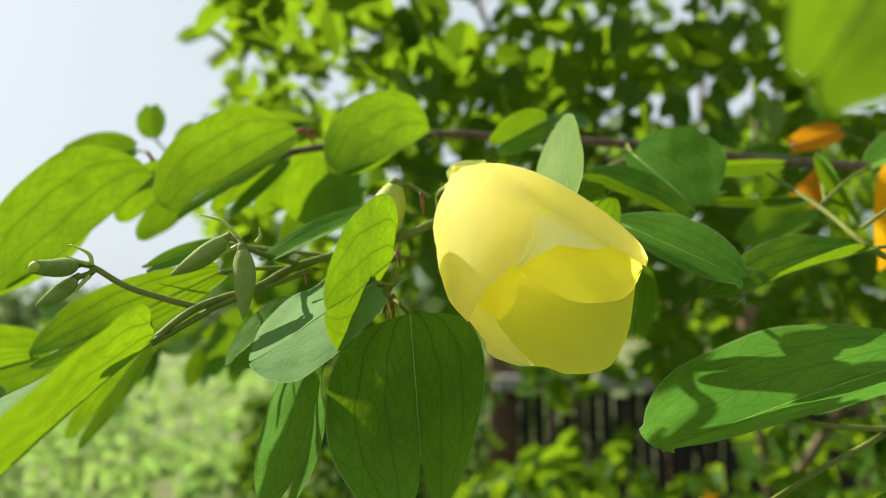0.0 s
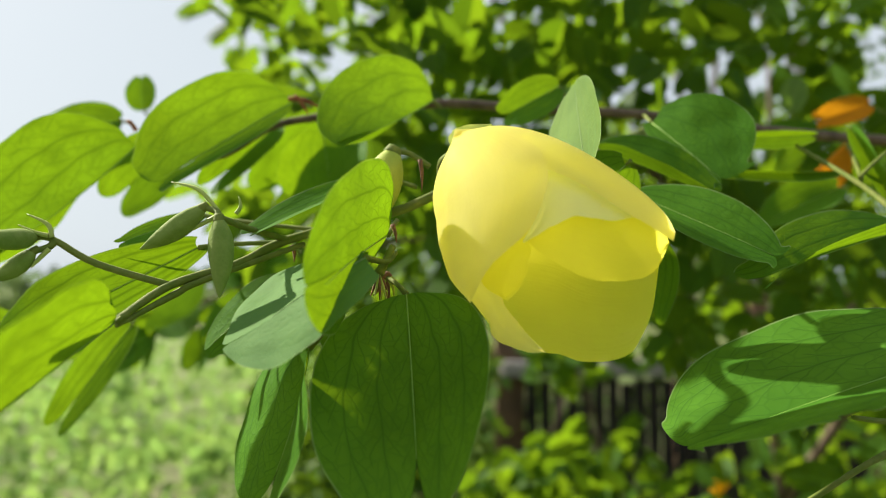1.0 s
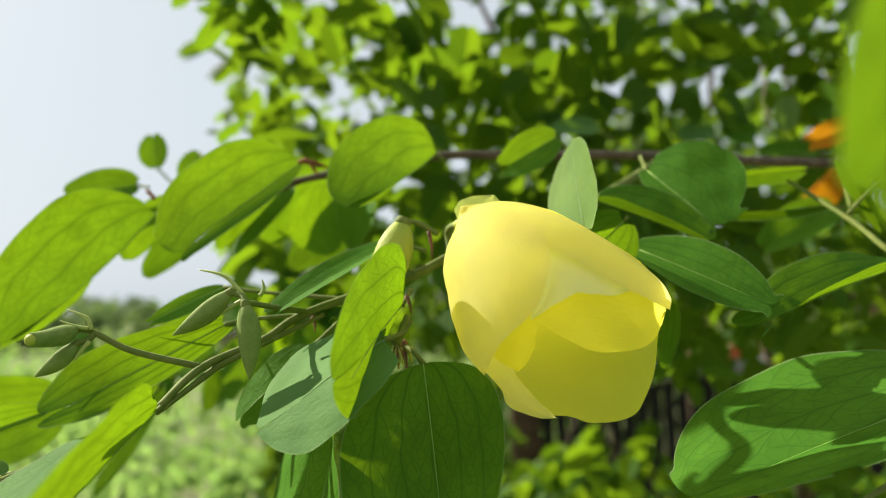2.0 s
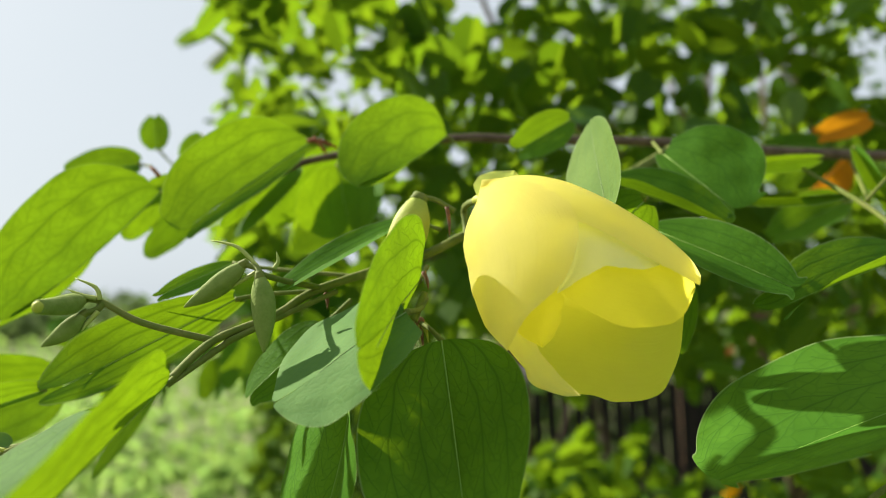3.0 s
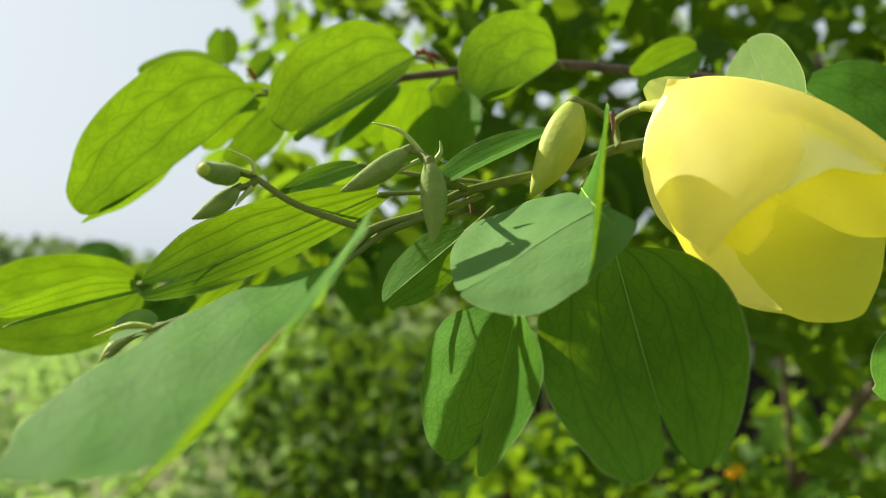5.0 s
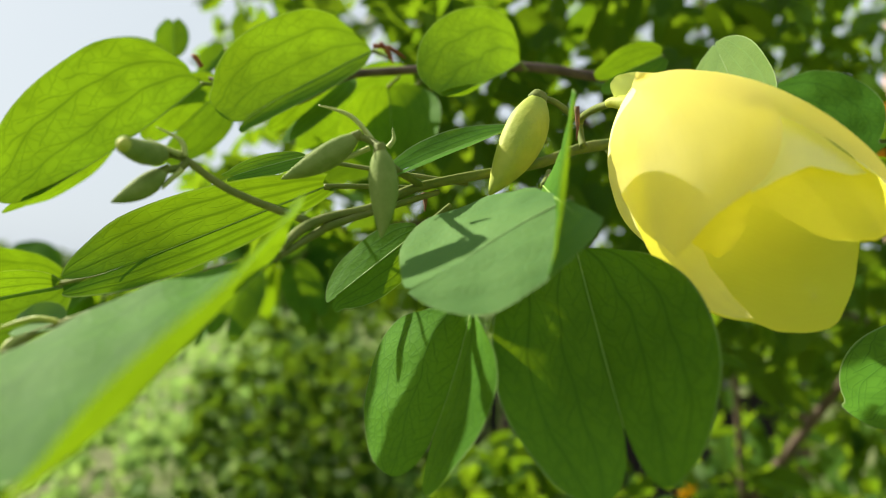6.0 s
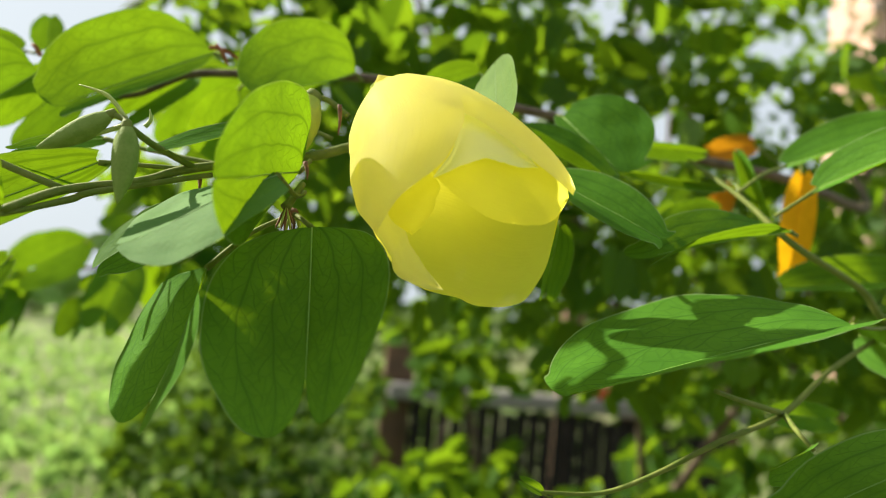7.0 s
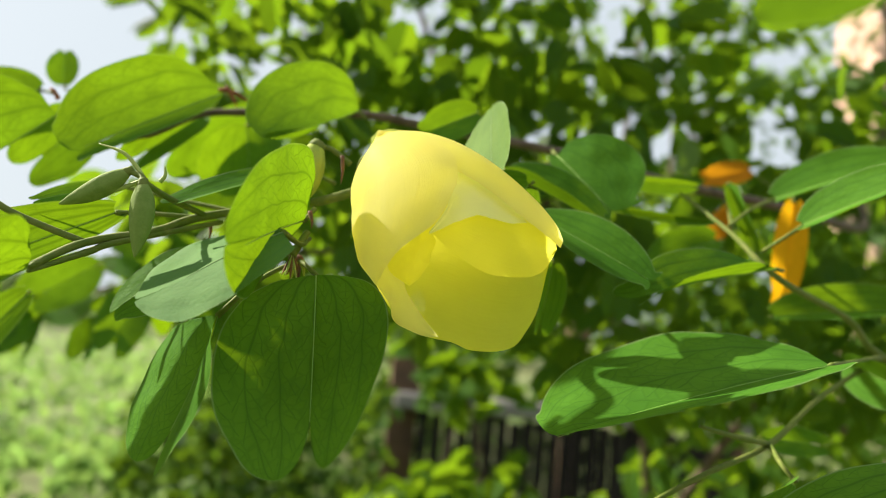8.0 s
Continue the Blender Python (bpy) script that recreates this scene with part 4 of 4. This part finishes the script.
leaf(twig, (0.1520, 0.1655, 1.3617), (0.0920, 0.1530, 1.3463), (0.1299, 0.1736, 1.3607), 155, [(0.1401, 0.1535, 1.3692)], sinus=0.85, seed=47, label="green leaf low on the twig")
leaf(twig, (0.1284, 0.1971, 1.3519), (0.1124, 0.1896, 1.3455), (0.1322, 0.1973, 1.3462), 120, None, sinus=0.85, seed=48, label="small leaf below the twig fork")
leaf(twig, (0.1387, 0.2868, 1.4539), (0.1019, 0.2813, 1.4510), (0.1205, 0.2845, 1.4478), 120, None, seed=49, label="lime leaf behind the twig")
leaf(twig, (0.1424, 0.2778, 1.4386), (0.0905, 0.2540, 1.4339), (0.1115, 0.2618, 1.4320), 70, None, seed=50, label="dark leaf behind the twig")
leaf(twig, (0.1579, 0.2943, 1.4576), (0.1677, 0.2860, 1.4280), (0.1570, 0.2861, 1.4389), 60, None, seed=51, label="folded leaf hanging edge-on")
leaf(twig, (0.1783, 0.2925, 1.3513), (0.2070, 0.2892, 1.3504), (0.1919, 0.2903, 1.3574), 150, None, seed=52, label="green leaf in half shade")
orange = thing("withered_leaf", (0.2064, 0.3238, 1.4596), "bright orange withered leaf hanging on the twig", "leaf")
leaf(orange, (0.2077, 0.3235, 1.4603), (0.2075, 0.3286, 1.4107), (0.1994, 0.3271, 1.4347), 150, [(0.2084, 0.3276, 1.4695)], sinus=0.85, tip=0.6, seed=53, mat=ORANGE)
orange2 = thing("withered_leaf", (0.2120, 0.4276, 1.4769), "orange withered leaf behind the twig", "leaf")
leaf(orange2, (0.2264, 0.4260, 1.4764), (0.2023, 0.4314, 1.4508), (0.2222, 0.4292, 1.4491), 100, [(0.2226, 0.4159, 1.4798), (0.1456, 0.2677, 1.4343)], seed=54, mat=DULL_ORANGE)
orange3 = thing("withered_leaf", (0.2218, 0.3900, 1.4912), "dull orange withered leaf on the branch behind", "leaf")
leaf(orange3, (0.2218, 0.3900, 1.4912), (0.1930, 0.3900, 1.4831), (0.2062, 0.3900, 1.4952), 150, [(0.2450, 0.4000, 1.4850)], sinus=0.85, tip=0.5, seed=57, mat=DULL_ORANGE)

# ---- the shrub's crown behind ----
def crown_mesh(k):
    """One plain two-lobed leaf of unit length lying along x, as a shared mesh."""
    rng = random.Random(90 + k)
    verts, faces = [], []
    for sign in (1, -1):
        fold = radians(rng.uniform(5, 50))
        start = len(verts)
        rows = lobe_grid(1.0, rng.uniform(0.36, 0.46), 0.72, 0.42, 8, 3)
        for row in rows:
            for x, y, u, v, span in row:
                verts.append((x, sign * y * math.cos(fold), y * math.sin(fold) - 0.12 * x * x))
        for i in range(8):
            for j in range(3):
                a = start + i * 4 + j
                faces.append((a, a + 4, a + 5, a + 1) if sign > 0 else (a, a + 1, a + 5, a + 4))
    return verts, faces


CROWN = [crown_mesh(k) for k in range(5)]


def crown_place(rng, at, size):
    turn = Euler((rng.gauss(0, 0.7), rng.gauss(0.5, 0.45), rng.uniform(0, 6.28))).to_matrix().to_4x4()
    return Matrix.Translation(at) @ turn @ Matrix.Scale(size, 4)


rng = random.Random(5)
shrub = thing("shrub", (0.5, 1.2, 0.0), "tall leafy shrub with small two-lobed leaves, backlit", "shrub")
limbs = [[(0.55, 1.3, 0.0), (0.5, 1.15, 0.6), (0.45, 1.0, 1.1), (0.3, 0.9, 1.5), (-0.1, 0.85, 1.72)],
         [(0.45, 1.0, 1.1), (0.55, 0.8, 1.45), (0.6, 0.75, 1.75), (0.5, 0.8, 2.1)],
         [(0.5, 1.15, 0.6), (0.8, 1.0, 1.2), (0.95, 0.95, 1.7), (0.9, 0.9, 2.2)],
         [(0.3, 0.9, 1.5), (0.1, 0.95, 1.7), (0.0, 1.0, 2.0)],
         [(0.8, 1.0, 1.2), (0.6, 0.9, 1.35), (0.2, 0.75, 1.42)],
         [(0.95, 0.95, 1.7), (1.1, 0.9, 1.75), (1.2, 0.8, 1.7)]]
for k, pts in enumerate(limbs):
    part("limb", tube(pts, [0.014 if k == 0 else 0.007, 0.006, 0.004, 0.002], 8, 5, 0.05, k), WOOD, shrub)
SUNNY = [(Vector((0.1760, 1.1676, 1.3055)), 0.10), (Vector((0.2084, 1.2586, 1.2706)), 0.09), (Vector((0.1760, 1.1295, 1.1140)), 0.12), (Vector((0.0860, 0.2440, 1.4410)), 0.016)]


def in_beam(at):
    """Where gaps in the crown let the sun down to what lies below."""
    return any((at - c).dot(SUN_TO) > 0.06 and ((at - c) - SUN_TO * (at - c).dot(SUN_TO)).length < wide for c, wide in SUNNY)


spots = []
while len(spots) < 4600:
    d = rng.uniform(0.5, 1.0) if rng.random() < 0.35 else rng.uniform(1.0, 2.4)
    ax, az = rng.uniform(-0.37, 1.05), rng.uniform(-0.12, 0.66)
    if az < (-0.035 if ax < 0.26 else -0.12):
        continue
    if d > (1.05 if az < 0.15 and ax < 0.45 else 1.3 if ax < 0.12 else 9.0):
        continue
    edge = -0.33 + 0.5 * max(0, 0.12 - az) + 0.05 * noise.noise((az * 9, d, 0.0))
    if ax < edge:
        continue
    if ((ax * d - 0.75) / 1.5) ** 2 + ((d - 1.35) / 1.1) ** 2 > 1 + 0.2 * noise.noise((ax * d * 3, d * 3, az)):
        continue
    clump = noise.noise((ax * 7, az * 9, d * 0.8)) + 0.35 * noise.noise((ax * 21, az * 23, 7.0))
    if clump < (-0.9 if az < 0.13 else -0.17 if ax > 0.22 else -0.24):
        continue
    if ax > 0.08 and az > 0.1 and rng.random() < 0.15:
        continue
    if in_beam(Vector((ax * d, d, 1.4 + az * d))):
        continue
    spots.append((d, Vector((ax * d, d, 1.4 + az * d))))
spots.sort(key=lambda s: s[0])
CROWN_ME = []
for k, (vs, fs) in enumerate(CROWN):
    me = bpy.data.meshes.new("crown_leaf")
    me.from_pydata(vs, [], fs)
    me.polygons.foreach_set("use_smooth", [True] * len(me.polygons))
    me.materials.append(LEAF_FAR)
    CROWN_ME.append(me)
dry_me = CROWN_ME[0].copy()
dry_me.materials[0] = ORANGE
for k, (d, at) in enumerate(spots[:300]):
    ob = new("leaf", dry_me if k % 31 == 7 and d > 0.85 else CROWN_ME[k % 5])
    ob.parent = shrub
    ob.matrix_basis = Matrix.Translation(-ORIGIN[shrub]) @ crown_place(rng, at, rng.uniform(0.025, 0.043))


def scatter(name, places, mat, parent, label, at, kind="stuff", category=""):
    """Many small leaves joined into one mesh."""
    vs, fs = [], []
    for k, m in enumerate(places):
        v, f = CROWN[k % 5]
        n = len(vs)
        vs += [tuple(m @ Vector(p)) for p in v]
        fs += [tuple(i + n for i in q) for q in f]
    me = bpy.data.meshes.new(name)
    me.from_pydata([(x - at[0], y - at[1], z - at[2]) for x, y, z in vs], [], fs)
    me.materials.append(mat)
    ob = new(name, me)
    if parent:
        ob.parent = parent
        ob.location = Vector(at) - ORIGIN[parent]
    else:
        ob.location = at
    return tagged(ob, label, category, kind=kind)


scatter("foliage", [crown_place(rng, at, rng.uniform(0.025, 0.043)) for d, at in spots[300:]], LEAF_FAR, shrub, "mass of small green leaves", (0.5, 1.2, 0.0))

# leaves deep in the crown, shade put into their colour, and bare twigs
deep = []
while len(deep) < 580:
    d = rng.uniform(1.9, 3.1)
    ax, az = rng.uniform(0.02, 1.15), rng.uniform(0.02, 0.62)
    if noise.noise((ax * 13, az * 15, d * 0.5)) + 0.5 * noise.noise((ax * 31, az * 33, 2.0)) < 0.10 or ax + 0.5 * az < 0.16 or (ax < 0.45 and rng.random() < 0.5):
        continue
    if in_beam(Vector((ax * d, d, 1.4 + az * d))):
        continue
    deep.append(crown_place(rng, Vector((ax * d, d, 1.4 + az * d)), rng.uniform(0.03, 0.055)))
scatter("foliage", deep, SHADED_LEAF, shrub, "inner leaves of the shrub, shade put into their green", (0.5, 1.2, 0.0))
for k in range(16):
    a = Vector((rng.uniform(0.5, 1.6), rng.uniform(1.2, 1.9), rng.uniform(1.45, 1.8)))
    b = a + Vector((rng.uniform(-0.35, 0.15), rng.uniform(-0.2, 0.3), rng.uniform(0.35, 0.8)))
    part("limb", tube([a, a.lerp(b, 0.5) + Vector((rng.uniform(-0.04, 0.04), 0, rng.uniform(-0.02, 0.05))), b], [0.006, 0.004, 0.002], 6, 4, 0.05, k), WOOD, shrub)

# low sunny leaves under the flower
low = thing("low_bush", (0.25, 1.2, 0.0), "low bush with bright lime leaves in the sun", "bush")
part("stem", tube([(0.3, 1.3, 0.0), (0.28, 1.25, 0.5), (0.2, 1.15, 1.02)], [0.006, 0.004, 0.002], 7, 4), WOOD, low)
places = []
for _ in range(460):
    d = rng.uniform(0.9, 1.4)
    ax = rng.uniform(0.0, 0.8)
    az = rng.uniform(-0.46, (-0.225 if ax < 0.42 else -0.17) + 0.06 * noise.noise((ax * 8, 1, 1)))
    places.append(crown_place(rng, Vector((ax * d, d, 1.4 + az * d)), rng.uniform(0.03, 0.05)))
for _ in range(260):
    d = rng.uniform(0.8, 1.9)
    ax = rng.uniform(0.42, 1.0)
    places.append(crown_place(rng, Vector((ax * d, d, 1.4 + rng.uniform(-0.3, -0.04) * d)), rng.uniform(0.035, 0.055)))
for c, wide, high, count in ((Vector((0.1760, 1.1676, 1.3055)), 0.085, 0.04, 46), (Vector((0.1760, 1.1295, 1.1140)), 0.10, 0.045, 70), (Vector((0.2084, 1.2586, 1.2706)), 0.08, 0.04, 36)):
    part("stem", tube([c + Vector((wide, 0.05, -0.3)), c + Vector((wide * 0.5, 0.02, -0.08)), c], [0.003, 0.002, 0.001], 6, 4), WOOD, low)
    for _ in range(count):
        at = c + Vector((rng.gauss(0, wide * 0.5), rng.gauss(0, 0.04), rng.gauss(0, high * 0.5)))
        turn = Euler((rng.gauss(1.2, 0.35), rng.gauss(0.0, 0.5), rng.gauss(0.0, 0.6))).to_matrix().to_4x4()
        places.append(Matrix.Translation(at) @ turn @ Matrix.Scale(rng.uniform(0.03, 0.046), 4))
scatter("foliage", places, LEAF_FAR, low, "lime leaves", (0.25, 1.2, 0.0))


# ---- the wall ----
def box(bm, x0, x1, y0, y1, z0, z1, bevel=0.0):
    vs = [bm.verts.new(p) for p in ((x0, y0, z0), (x1, y0, z0), (x1, y1, z0), (x0, y1, z0), (x0, y0, z1), (x1, y0, z1), (x1, y1, z1), (x0, y1, z1))]
    for q in ((0, 3, 2, 1), (4, 5, 6, 7), (0, 1, 5, 4), (1, 2, 6, 5), (2, 3, 7, 6), (3, 0, 4, 7)):
        bm.faces.new([vs[i] for i in q])
    if bevel:
        bmesh.ops.bevel(bm, geom=bm.edges[:], offset=bevel, segments=1, affect="EDGES")
    return bm


fence = thing("slatted_fence", (0.2, 2.83, 0.0), "weathered wooden fence, shade put into its slats' colour, with a grey top rail", "fence", kind="structure")
part("rail", box(bmesh.new(), 0.2, 1.7, 2.79, 2.87, 1.035, 1.095, 0.008), COPING, fence, "grey weathered rail", smooth=False)
part("rail", box(bmesh.new(), 0.2, 1.7, 2.85, 2.88, 0.25, 0.32, 0.004), POST, fence, smooth=False)
for x, top, half in ((0.24, 1.25, 0.06), (0.95, 1.5, 0.04), (1.24, 1.35, 0.035), (1.66, 1.4, 0.04)):
    part("post", box(bmesh.new(), x - half, x + half, 2.875, 2.95, 0.0, top, 0.006), POST, fence, smooth=False)
slat_me = None
for k in range(25):
    x = 0.32 + 0.053 * k
    if slat_me is None:
        first = part("slat", box(bmesh.new(), x - 0.022, x + 0.022, 2.82, 2.845, 0.04, 1.033, 0.003), SHADED_WOOD, fence, smooth=False)
        slat_me, home = first.data, first.location.copy()
        continue
    ob = new("slat", slat_me)
    ob.parent = fence
    ob.location = home + Vector((0.053 * k, rng.uniform(-0.004, 0.004), rng.uniform(-0.03, 0.0)))
pot = thing("clay_pot", (1.065, 2.83, 1.095), "small orange clay pot standing on the fence rail", "pot")
part("body", tube([(1.065, 2.83, 1.095), (1.065, 2.83, 1.11), (1.065, 2.83, 1.135)], [0.022, 0.027, 0.03], 14, 3), TERRACOTTA, pot)
part("rim", tube([(1.065, 2.83, 1.132), (1.065, 2.83, 1.144)], [0.034, 0.034], 14, 2), TERRACOTTA, pot)

# bush beside the fence, its shade put into the leaf colour
dark_bush = thing("bush", (-0.1, 2.5, 0.0), "dense dark green bush in the shade beside the weeds", "bush")
for k in range(4):
    part("stem", tube([(-0.1 + 0.08 * k, 2.5, 0.0), (-0.25 + 0.17 * k, 2.5 + 0.05 * k, 0.5), (-0.42 + 0.28 * k, 2.45 + 0.06 * k, 1.0)], [0.012, 0.008, 0.003], 7, 4), WOOD, dark_bush)
places = []
while len(places) < 2100:
    d = rng.uniform(2.1, 3.2)
    ax = rng.uniform(-0.28, 0.07)
    top = -0.10 + 0.035 * noise.noise((ax * 14, d * 0.7, 4.0)) - 0.5 * max(0.0, -0.19 - ax)
    az = rng.uniform(-0.52, top)
    if noise.noise((ax * 16, az * 16, d)) < -0.3 or 1.4 + az * d < 0.05:
        continue
    places.append(crown_place(rng, Vector((ax * d, d, 1.4 + az * d)), rng.uniform(0.035, 0.07)))
scatter("foliage", places, SHADED_LEAF, dark_bush, "green leaves darkened to stand for shade", (-0.1, 2.5, 0.0))

# hedge behind the fence, with the same shade-darkened leaf colour
places = []
for _ in range(5200):
    y = rng.uniform(3.3, 5.5)
    ax = rng.uniform(-0.22, 1.2)
    x = ax * y
    top = 1.25 + 1.1 * min(1, max(0, (ax + 0.22) / 0.5)) + 0.3 * noise.noise((x * 1.2, y, 9.0))
    places.append(crown_place(rng, Vector((x, y, top * (1 - rng.random() ** 1.6))), rng.uniform(0.07, 0.12)))
scatter("hedge", places, SHADED_LEAF, None, "dense shaded green hedge behind the fence", (1, 4, 0), category="hedge")


# ---- the far house ----
def house():
    ob = thing("house", (12.0, 14.0, 0.0), "pink plastered house of four storeys, far behind the shrub", "house")
    part("wall", box(bmesh.new(), 11.0, 21.0, 14.0, 15.5, 0.0, 12.7), PLASTER, ob, smooth=False)
    part("roof", box(bmesh.new(), 10.8, 21.2, 13.8, 15.7, 12.71, 13.0, 0.03), COPING, ob, "flat concrete roof slab", smooth=False)
    for floor in range(4):
        part("ledge", box(bmesh.new(), 10.9, 21.1, 13.85, 13.997, 3.05 * floor + 2.95, 3.05 * floor + 3.1, 0.02), COPING, ob, smooth=False)
        for k in range(3):
            x, z = 12.0 + 2.5 * k, 3.05 * floor + 1.0
            w = part("window", box(bmesh.new(), x, x + 1.2, 13.94, 13.996, z, z + 1.4, 0.01), POST, ob, smooth=False)
            part("pane", box(bmesh.new(), x + 0.08, x + 1.12, 13.92, 13.936, z + 0.08, z + 1.32), GLASS, w, smooth=False)
    return ob


house()

# ---- weeds and far trees ----
places = []
for _ in range(8200):
    y = 2.4 + 7.0 * rng.random() ** 1.6
    x = rng.uniform(-1.15, 0.16) * y
    y += 0.5 * noise.noise((x * 1.3, 0.0, 8.0))
    if noise.noise((x * 1.9, y * 1.6, 5.0)) + 0.4 * noise.noise((x * 5, y * 5, 2.0)) < -0.12:
        continue
    top = 0.72 + 0.45 * noise.noise((x * 0.9, y * 0.9, 3.0)) + 0.15 * noise.noise((x * 3, y * 3, 1.0))
    z = top * (1 - 0.5 * rng.random() ** 2)
    places.append(crown_place(rng, Vector((x, y, z)), rng.uniform(0.03, 0.07)))
for _ in range(120):
    y = 2.6 + 6.0 * rng.random()
    x = rng.uniform(-0.85, 0.2) * y
    r = rng.uniform(0.16, 0.4)
    top = rng.uniform(0.55, 1.0)
    for _ in range(80):
        w = Vector((rng.gauss(0, 1), rng.gauss(0, 1), rng.gauss(0, 1))).normalized() * r * rng.uniform(0.75, 1.05)
        places.append(crown_place(rng, Vector((x, y, top)) + w, rng.uniform(0.03, 0.06)))
scatter("weeds", places, WEED, None, "waist-high sunlit green weeds and bushes", (0, 4, 0), category="weeds")
places = []
for _ in range(2600):
    x = rng.uniform(-40, 30)
    y = rng.uniform(24, 30)
    h = 1.9 + 1.3 * noise.noise((x * 0.16, 5.0, 1.0)) + 0.6 * noise.noise((x * 0.7, 2.0, 1.0))
    places.append(crown_place(rng, Vector((x, y, h * rng.random() ** 0.6)), rng.uniform(0.4, 0.8)))
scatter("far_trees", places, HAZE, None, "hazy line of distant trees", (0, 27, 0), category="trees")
